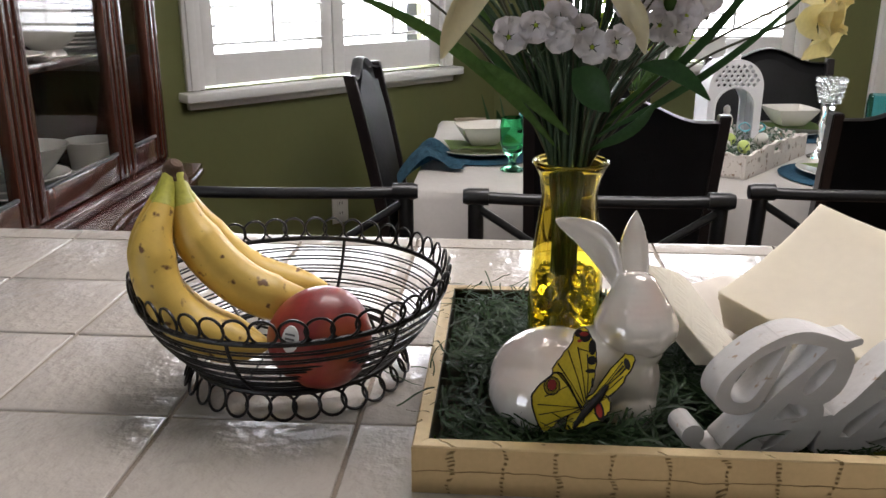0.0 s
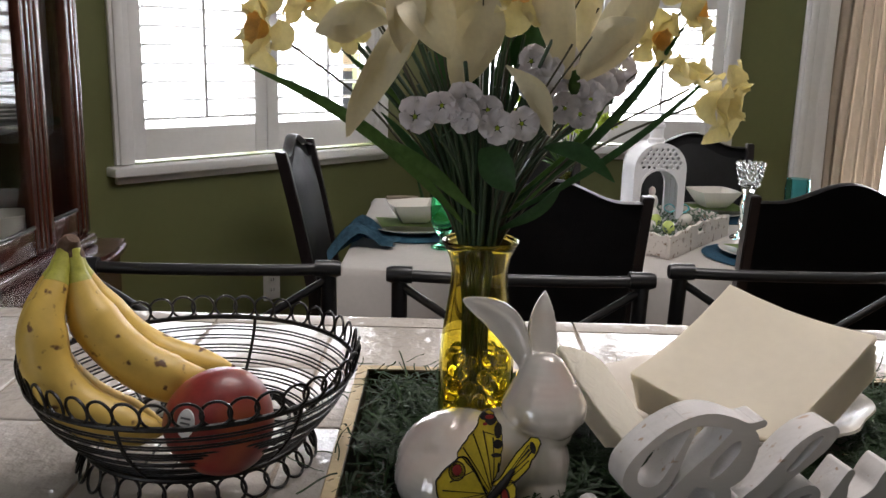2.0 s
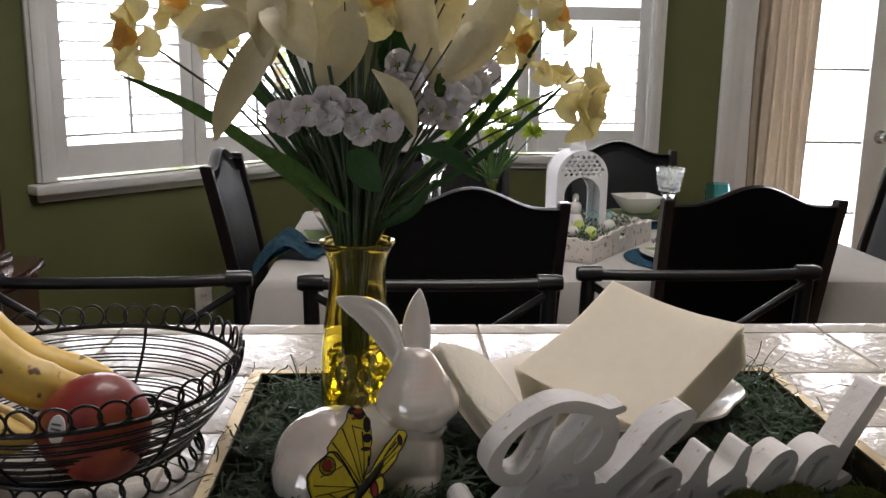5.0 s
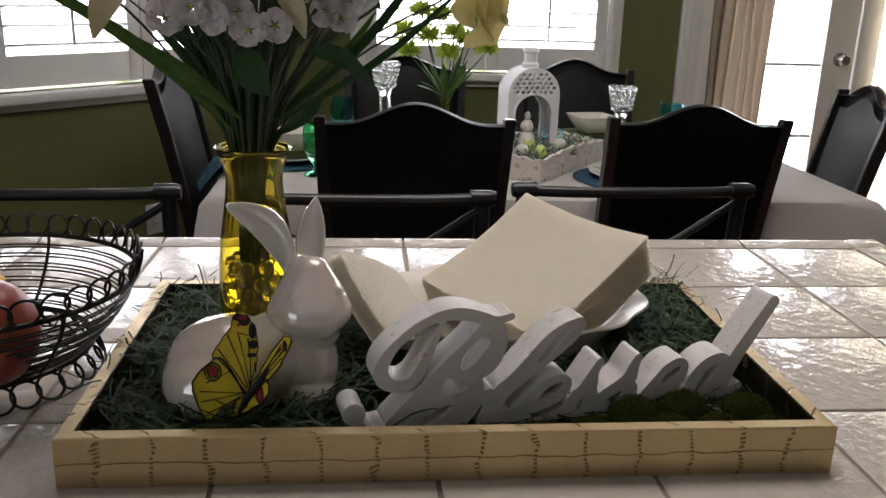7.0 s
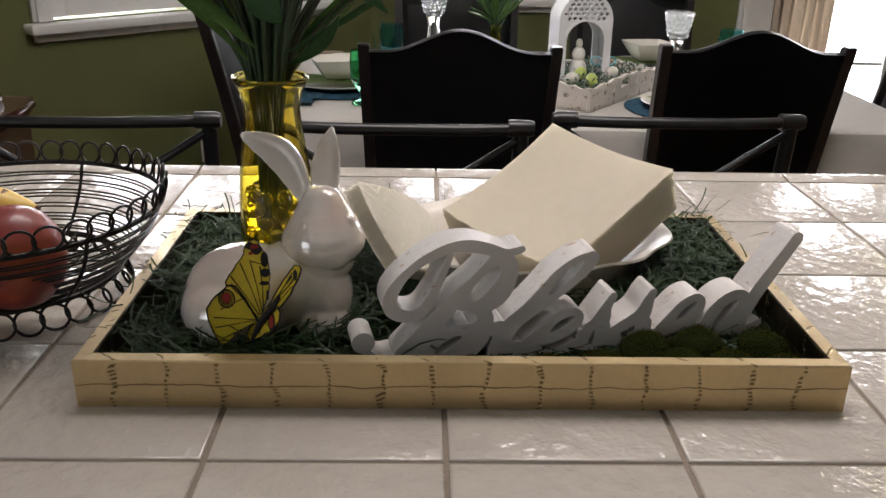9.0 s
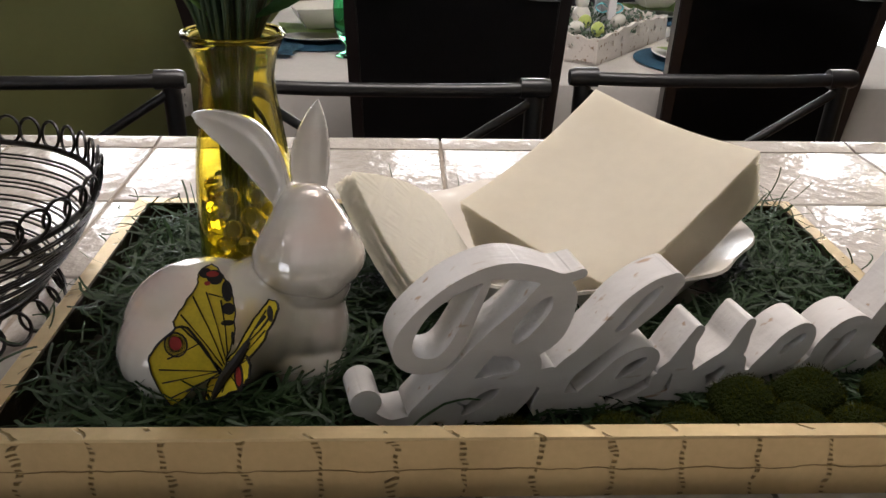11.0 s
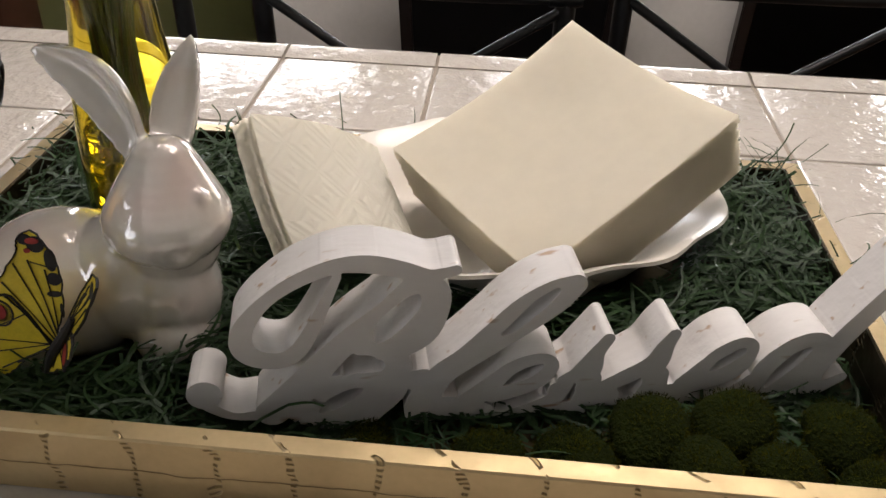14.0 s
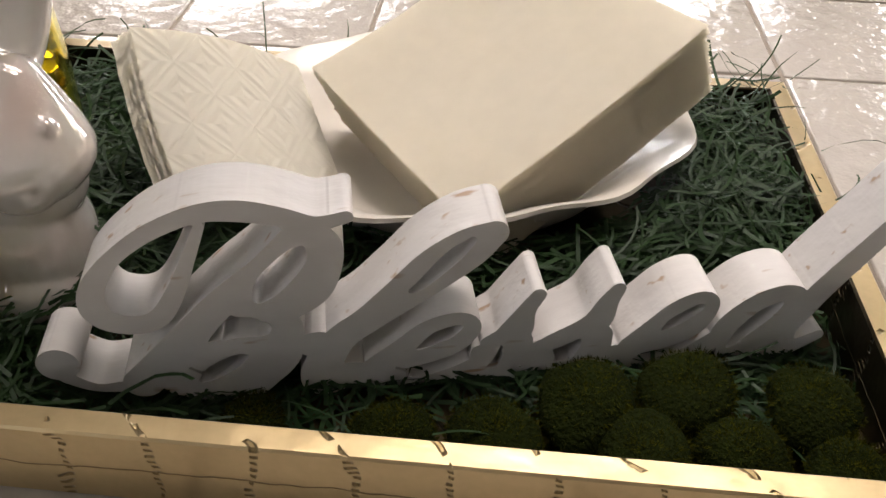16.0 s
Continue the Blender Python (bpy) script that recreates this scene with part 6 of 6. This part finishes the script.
def carved_side(length, handle):
    """A board with an arched top and pierced leaf holes, standing along x."""
    bm = bmesh.new()
    n, th2 = 28, 0.009
    holes = [length * f for f in ((0.2, 0.32, 0.68, 0.8) if handle else (0.25, 0.42, 0.58, 0.75))]

    def open_at(x, z):
        if handle and abs(x - length / 2) < 0.032 and abs(z - 0.042) < 0.009:
            return True
        return any(abs(x - hx) + abs(z - 0.036) * 0.9 < 0.0085 for hx in holes)
    nz = 14
    cell = {}
    for i in range(n * 3):
        for k in range(nz):
            x, z = (i + 0.5) * length / (n * 3), (k + 0.5) * CH / nz
            if not open_at(x, z):
                cell[i, k] = True
    dx, dz = length / (n * 3), CH / nz
    top = lambda x: 1 + 0.16 * (0.5 + 0.5 * math.cos(2 * math.pi * (x / length - 0.5))) + 0.04 * math.cos(12 * math.pi * x / length)
    vs = {}

    def vert(i, k, y):
        if (i, k, y) not in vs:
            vs[i, k, y] = bm.verts.new((i * dx, y, k * dz * top(i * dx)))
        return vs[i, k, y]
    for i, k in cell:
        bm.faces.new((vert(i, k, 0), vert(i + 1, k, 0), vert(i + 1, k + 1, 0), vert(i, k + 1, 0)))
        bm.faces.new((vert(i, k, th2), vert(i, k + 1, th2), vert(i + 1, k + 1, th2), vert(i + 1, k, th2)))
        for di, dk, e in ((-1, 0, ((0, 0), (0, 1))), (1, 0, ((1, 1), (1, 0))), (0, -1, ((1, 0), (0, 0))), (0, 1, ((0, 1), (1, 1)))):
            if (i + di, k + dk) not in cell:
                (a, b), (p, q) = e
                bm.faces.new((vert(i + a, k + b, 0), vert(i + p, k + q, 0), vert(i + p, k + q, th2), vert(i + a, k + b, th2)))
    return bm


for length, x, y, rz, hd in ((CL, 0, 0, 0, True), (CL, CL, CW, 180, True), (CW - 0.02, CL, 0.01, 90, False), (CW - 0.02, 0, CW - 0.01, -90, False)):
    s = part("carved_side", carved_side(length, hd), "distressed", crate, smooth=0)
    s.matrix_local = pose(x, y, 0.0, 0, 0, rz)


def crate_to_world(u, v, z):
    return crate.matrix_world @ Vector((u, v, z))


random.seed(21)
verts, faces = [], []
for _ in range(1500):
    p = Vector((rnd(0.02, CL - 0.02), rnd(0.02, CW - 0.02), rnd(0.02, 0.065)))
    d = Vector((rnd(-1, 1), rnd(-1, 1), rnd(0.0, 1.2))).normalized() * rnd(0.008, 0.02)
    s = d.cross(Vector((rnd(-1, 1), rnd(-1, 1), 1))).normalized() * rnd(0.002, 0.005)
    b = len(verts)
    verts += [tuple(crate.matrix_basis @ q) for q in (p, p + d * 0.5 + s, p + d, p + d * 0.5 - s)]
    faces.append((b, b + 1, b + 2, b + 3))
me = bpy.data.meshes.new("sprigs")
me.from_pydata(verts, [], faces)
me.materials.append(M["sprig"])
tagged(new("greenery", me), "grey green sprigs and moss filling the wooden tray", "greenery", kind="stuff")
for u, v, mat in ((0.10, 0.05, "egg_green"), (0.17, 0.12, "egg_green"), (0.08, 0.10, "china"), (0.24, 0.06, "china")):
    e = crate_to_world(u, v, 0.065)
    solid("decorative_egg", ball(None, (0, 0, 0), (0.017, 0.017, 0.022), pose(0, 0, 0, 70, 0, rnd(0, 180)), 14), mat, "small speckled decorative egg in the greenery", "egg", tuple(e), group="eggs in the wooden tray")
bow = thing("ribbon_bow", "turquoise ribbon bow in the greenery", "bow", tuple(crate_to_world(0.27, 0.1, 0.085)))
for s in (-1, 1):
    part("bow_loop", tube(spline([(0, 0, 0), (s * 0.02, 0, 0.016), (s * 0.036, 0.004, 0.004), (s * 0.02, 0, -0.008), (0, 0, 0)], 5), 0.006, 6, flat=0.3), "teal_bow", bow)

LX, LY, LZ = 0.421, 2.02, T + 0.012
lantern = thing("lantern", "white metal arched lantern with pierced dome and a figurine inside", "lantern", (LX, LY, LZ), 8)
part("base", box((-0.075, -0.05, 0), (0.075, 0.05, 0.014), 0.004), "lantern", lantern)


gx, gz = np.meshgrid(np.arange(-0.084, 0.0841, 0.0018), np.arange(0.012, 0.286, 0.0018), indexing="ij")


def arch_field(half, top):
    """Below zero inside an upright arch of that half width and height."""
    spring = top - half
    return np.where(gz < spring, np.abs(gx) - half, np.hypot(gx, gz - spring) - half)


outer_f = arch_field(0.076, 0.268)
face = np.maximum(outer_f, -arch_field(0.054, 0.192))
for i in range(-5, 6):
    for k in range(5):
        hx, hz = (i + 0.5 * (k % 2)) * 0.0165, 0.200 + k * 0.0122
        dia = 0.0068 - (np.abs(gx - hx) + np.abs(gz - hz))
        if 0.060 < math.hypot(hx, hz - 0.138) and math.hypot(hx, hz - 0.192) < 0.066:
            face = np.maximum(face, dia)
for y in (-0.05, 0.043):
    o = part("pierced_face", lattice_plate(gx, gz, face, 0.007), "lantern", lantern, smooth=30)
    o.matrix_local = pose(0, y, 0)
o = part("arch_band", lattice_plate(gx, gz, np.maximum(outer_f + 0.001, -arch_field(0.070, 0.262)), 0.084), "lantern", lantern, smooth=30)
o.matrix_local = pose(0, -0.042, 0)
for y in (-0.053, 0.048):
    o = part("raised_arch", lattice_plate(gx, gz, np.maximum(arch_field(0.060, 0.198), -arch_field(0.054, 0.192)), 0.005), "lantern", lantern, smooth=30)
    o.matrix_local = pose(0, y, 0)
for s in (-1, 1):
    pn = part("glass_side", box((s * 0.07 - 0.001, -0.04, 0.016), (s * 0.07 + 0.001, 0.04, 0.2)), "pane", lantern, smooth=0)
part("chimney", lathe([(0, 0.264), (0.022, 0.262), (0.024, 0.275), (0.019, 0.28), (0.019, 0.305), (0.024, 0.31), (0.022, 0.32), (0, 0.322)], 24), "lantern", lantern)
fig = bmesh.new()
for c2, r in (((0, 0, 0.05), (0.026, 0.024, 0.035)), ((0.0, 0, 0.095), (0.019, 0.018, 0.022)), ((0.0, 0, 0.125), (0.010, 0.010, 0.014))):
    ball(fig, c2, r, segs=16)
solid("figurine", fig, "wax", "small white figurine inside the lantern", "figurine", (LX, LY, LZ))

# ---- lime flowers in a small vase ----
mv = thing("bud_vase", "small yellow glass vase with lime flowers", "vase", (0.205, 2.30, T + 0.002))
part("body", lathe([(0, 0), (0.026, 0), (0.03, 0.03), (0.028, 0.07), (0.018, 0.105), (0.016, 0.13), (0.022, 0.15), (0.019, 0.15), (0.013, 0.13), (0.015, 0.105), (0.025, 0.07), (0.027, 0.03), (0, 0.006)], 28), "yellow_glass", mv)
mums = thing("lime_flowers", "bunch of lime green chrysanthemums in a small vase", "flowers", (0.205, 2.30, T + 0.1))
random.seed(31)
for x, z, y in ((-0.12, 0.19, 0.0), (-0.06, 0.24, -0.02), (0.0, 0.19, -0.05), (0.06, 0.23, 0.0), (0.13, 0.20, 0.0), (-0.02, 0.30, 0.02), (-0.08, 0.31, 0.0), (0.05, 0.32, 0.03), (0.10, 0.28, 0.02), (0.02, 0.25, -0.03), (-0.13, 0.25, 0.02)):
    at = Vector((x, y, z))
    part("stem", tube(spline([(0, 0, 0), (x * 0.3, y * 0.3, 0.09), tuple(at)], 5), 0.002, 5), "stem", mums)
    bm = bmesh.new()
    for _ in range(100):
        d = Vector((rnd(-1, 1), rnd(-1, 1), rnd(-0.35, 1))).normalized()
        blade(bm, at, at + d * rnd(0.026, 0.05), 0.010, Vector((0, 0, 0.004)), d.orthogonal(), 3, 0.3, 0.6)
    part("flower", bm, "lime", mums)
bm = bmesh.new()
for k in range(14):
    a = rnd(0, 6.28)
    blade(bm, (0, 0, 0.05), (0.09 * math.cos(a), 0.06 * math.sin(a), rnd(0.08, 0.2)), 0.025, (0, 0, 0.01), (math.sin(a), -math.cos(a), 0), 5, 0.3)
part("leaf", bm, "strap", mums)

# dark foliage of a plant in the bay corner
plant = thing("potted_plant", "dark leafy potted plant in the corner by the window", "plant", (-0.16, 2.98, 0))
part("pot", lathe([(0, 0), (0.09, 0), (0.11, 0.2), (0.12, 0.22), (0.105, 0.22), (0.1, 0.19), (0, 0.18)], 24), "espresso", plant)
for k in range(46):
    a, h = rnd(0, 6.28), rnd(0.4, 0.78)
    r = rnd(0.05, 0.17)
    part("leaf", blade(bmesh.new(), (0, 0, 0.2 + rnd(0, 0.3)), (r * math.cos(a), r * math.sin(a), h), 0.05, (0, 0, 0.05), (math.sin(a), -math.cos(a), 0), 5, 0.3), "leaf", plant)

# ---- china cabinet ----
KX, KY0, KY1, KB = -1.0, 0.42, 1.535, 0.80
hutch = thing("china_cabinet", "dark mahogany china cabinet with glazed doors", "cabinet", (0, 0, 0))
part("lower_body", box((-1.44, KY0 - 0.03, 0.0), (KX + 0.055, KY1 + 0.03, KB - 0.035), 0.006), "mahogany", hutch)
# serpentine top edge
n = 60
pts = [(KY0 - 0.05 + (KY1 - KY0 + 0.10) * k / n) for k in range(n + 1)]
wavy = lambda y: KX + 0.068 + 0.014 * math.sin((y - KY0) * 14)
for z0, z1, o in ((KB - 0.035, KB - 0.022, -0.008), (KB - 0.022, KB - 0.012, 0.004), (KB - 0.012, KB, 0.0)):
    bm = bmesh.new()
    lo = [bm.verts.new(v) for v in [(wavy(y) + o, y, z0) for y in pts] + [(-1.44, KY1 + 0.05 + o, z0), (-1.44, KY0 - 0.05, z0)]]
    hi = [bm.verts.new(v) for v in [(wavy(y) + o, y, z1) for y in pts] + [(-1.44, KY1 + 0.05 + o, z1), (-1.44, KY0 - 0.05, z1)]]
    bm.faces.new(lo[::-1])
    bm.faces.new(hi)
    for k in range(len(lo)):
        j = (k + 1) % len(lo)
        bm.faces.new((lo[k], lo[j], hi[j], hi[k]))
    part("top_moulding", bm, "mahogany", hutch, smooth=60)
part("foot_moulding", box((-1.43, KY0 + 0.005, KB + 0.001), (KX + 0.018, KY1 - 0.005, KB + 0.025), 0.008), "mahogany", hutch)
part("back", box((-1.44, KY0 + 0.02, KB + 0.025), (-1.425, KY1 - 0.02, 2.0)), "cabinet_dark", hutch, smooth=0)
part("floor_board", box((-1.424, KY0 + 0.02, KB + 0.025), (KX - 0.03, KY1 - 0.02, KB + 0.035)), "mahogany", hutch)
part("roof", box((-1.43, KY0 + 0.0, 1.97), (KX + 0.03, KY1 - 0.0, 2.05), 0.01), "mahogany", hutch)
for y in (KY0, KY1 - 0.02):
    part("side_post", box((KX - 0.05, y, KB + 0.025), (KX, y + 0.02, 1.97), 0.004), "mahogany", hutch)
    part("side_panel", box((-1.42, y + 0.004, KB + 0.026), (KX - 0.05, y + 0.016, 1.969), 0.002), "mahogany", hutch)
for z in (1.075, 1.38, 1.68):
    part("shelf", box((-1.424, KY0 + 0.022, z), (KX - 0.045, KY1 - 0.022, z + 0.018), 0.003), "mahogany", hutch)


def cabinet_door(y0, y1, rail=0.055):
    z0, z1 = KB + 0.03, 1.96
    d = part("glazed_door", box((KX - 0.024, y0, z0), (KX, y0 + 0.042, z1), 0.005), "mahogany", hutch)
    part("stile", box((KX - 0.024, y1 - 0.042, z0), (KX, y1, z1), 0.005), "mahogany", d)
    part("stile_bead", box((KX - 0.004, y0 + 0.014, z0 + 0.01), (KX + 0.004, y0 + 0.024, z1 - 0.01), 0.003), "mahogany", d)
    part("stile_bead", box((KX - 0.004, y1 - 0.024, z0 + 0.01), (KX + 0.004, y1 - 0.014, z1 - 0.01), 0.003), "mahogany", d)
    part("bottom_rail", box((KX - 0.023, y0 + 0.042, z0), (KX - 0.001, y1 - 0.042, z0 + rail), 0.005), "mahogany", d)
    part("glazing_bead", box((KX - 0.006, y0 + 0.042, z0 + rail), (KX + 0.001, y1 - 0.042, z0 + rail + 0.007), 0.002), "espresso", d)
    part("top_rail", box((KX - 0.023, y0 + 0.042, z1 - 0.06), (KX - 0.001, y1 - 0.042, z1), 0.005), "mahogany", d)
    part("glass", box((KX - 0.014, y0 + 0.04, z0 + rail - 0.004), (KX - 0.011, y1 - 0.04, z1 - 0.055)), "cabinet_pane", d, smooth=0)


cabinet_door(KY0 + 0.022, 0.925)
cabinet_door(0.928, 1.310)
cabinet_door(1.313, KY1 - 0.021)


def china(name, label, profile, at, category, segs=36, wave=None, material="china", group=""):
    t = thing(name, label, category, (at[0], at[1] - 0.055, at[2]), 0, group)
    part("body", lathe(profile, segs, wave=wave), material, t)
    return t


SZ = 1.094
jug = china("china_jug", "ivory china sauce jug with curled handle on the shelf", [(0, 0), (0.036, 0), (0.034, 0.006), (0.028, 0.012), (0.05, 0.03), (0.062, 0.055), (0.055, 0.08), (0.06, 0.098), (0.056, 0.098), (0.05, 0.08), (0.056, 0.055), (0.044, 0.03), (0, 0.016)], (-1.095, 1.265, SZ), "jug", wave=lambda a, i: 1 + (0.14 * math.cos(a + 1.57) if i > 5 else 0))
part("handle", tube(spline([(0.0, 0.055, 0.035), (0, 0.085, 0.05), (0, 0.095, 0.085), (0, 0.075, 0.105), (0, 0.055, 0.09)], 6), 0.005, 8), "china", jug)
china("china_saucer", "ivory china saucer under the jug", [(0, 0), (0.05, 0), (0.075, 0.012), (0.072, 0.014), (0.048, 0.004), (0, 0.004)], (-1.12, 1.15, SZ), "saucer")
for k in range(11):
    china("china_plate", "gold rimmed ivory plate in a stack on the shelf", [(0, 0), (0.055, 0), (0.085, 0.008), (0.083, 0.011), (0.052, 0.004), (0, 0.004)], (-1.12, 1.44, SZ + 0.0085 * k), "plate", group="stacked plates in the cabinet")
china("china_cup", "ivory china cup on the stacked plates", [(0, 0), (0.03, 0), (0.04, 0.03), (0.045, 0.07), (0.042, 0.07), (0.036, 0.03), (0, 0.008)], (-1.12, 1.44, SZ + 0.104), "cup")
FZ = KB + 0.0365
for k, r in ((0, 0.115), (1, 0.108), (2, 0.09)):
    china("china_plate", "gold rimmed ivory platter on the cabinet floor", [(0, 0), (r * 0.65, 0), (r, 0.009), (r * 0.98, 0.012), (r * 0.62, 0.004), (0, 0.004)], (-1.145, 1.20, FZ + 0.012 * k), "plate", group="stacked plates in the cabinet")
china("china_bowl", "ivory china serving bowl on platters", [(0, 0), (0.03, 0), (0.05, 0.02), (0.072, 0.05), (0.08, 0.062), (0.077, 0.062), (0.047, 0.022), (0, 0.008)], (-1.11, 1.16, FZ + 0.037), "bowl")
china("china_pot", "ivory china pot with flared rim on the cabinet floor", [(0, 0), (0.04, 0), (0.042, 0.006), (0.048, 0.06), (0.056, 0.075), (0.053, 0.076), (0.044, 0.06), (0.038, 0.01), (0, 0.008)], (-1.075, 1.352, FZ), "pot")
ew = china("china_ewer", "tall white china ewer on the cabinet floor", [(0, 0), (0.035, 0), (0.045, 0.05), (0.03, 0.11), (0.016, 0.15), (0.022, 0.2), (0.018, 0.2), (0.012, 0.15), (0.026, 0.11), (0, 0.01)], (-1.21, 1.22, FZ + 0.034), "jug")
part("handle", tube(spline([(0.0, 0.03, 0.11), (0, 0.055, 0.13), (0, 0.05, 0.17), (0, 0.018, 0.185)], 6), 0.004, 8), "china", ew)
for x, y, h in ((-1.2, 0.72, 0.1), (-1.15, 0.85, 0.08)):
    china("china_pot", "dim ivory china pot behind the cabinet glass", [(0, 0), (0.04, 0), (0.05, h * 0.5), (0.05, h), (0.046, h), (0.04, h * 0.4), (0, 0.01)], (x, y, FZ), "pot")
china("blue_plate", "blue and white plate standing in the cabinet", [(0, 0), (0.05, 0), (0.085, 0.008), (0.083, 0.011), (0.05, 0.004), (0, 0.004)], (-1.2, 1.25, 1.4), "plate", material="teal_weave")
china("china_bowl", "ivory china bowl on the upper cabinet shelf", [(0, 0), (0.03, 0), (0.05, 0.03), (0.07, 0.06), (0.066, 0.06), (0.045, 0.03), (0, 0.008)], (-1.2, 1.42, 1.4), "bowl")
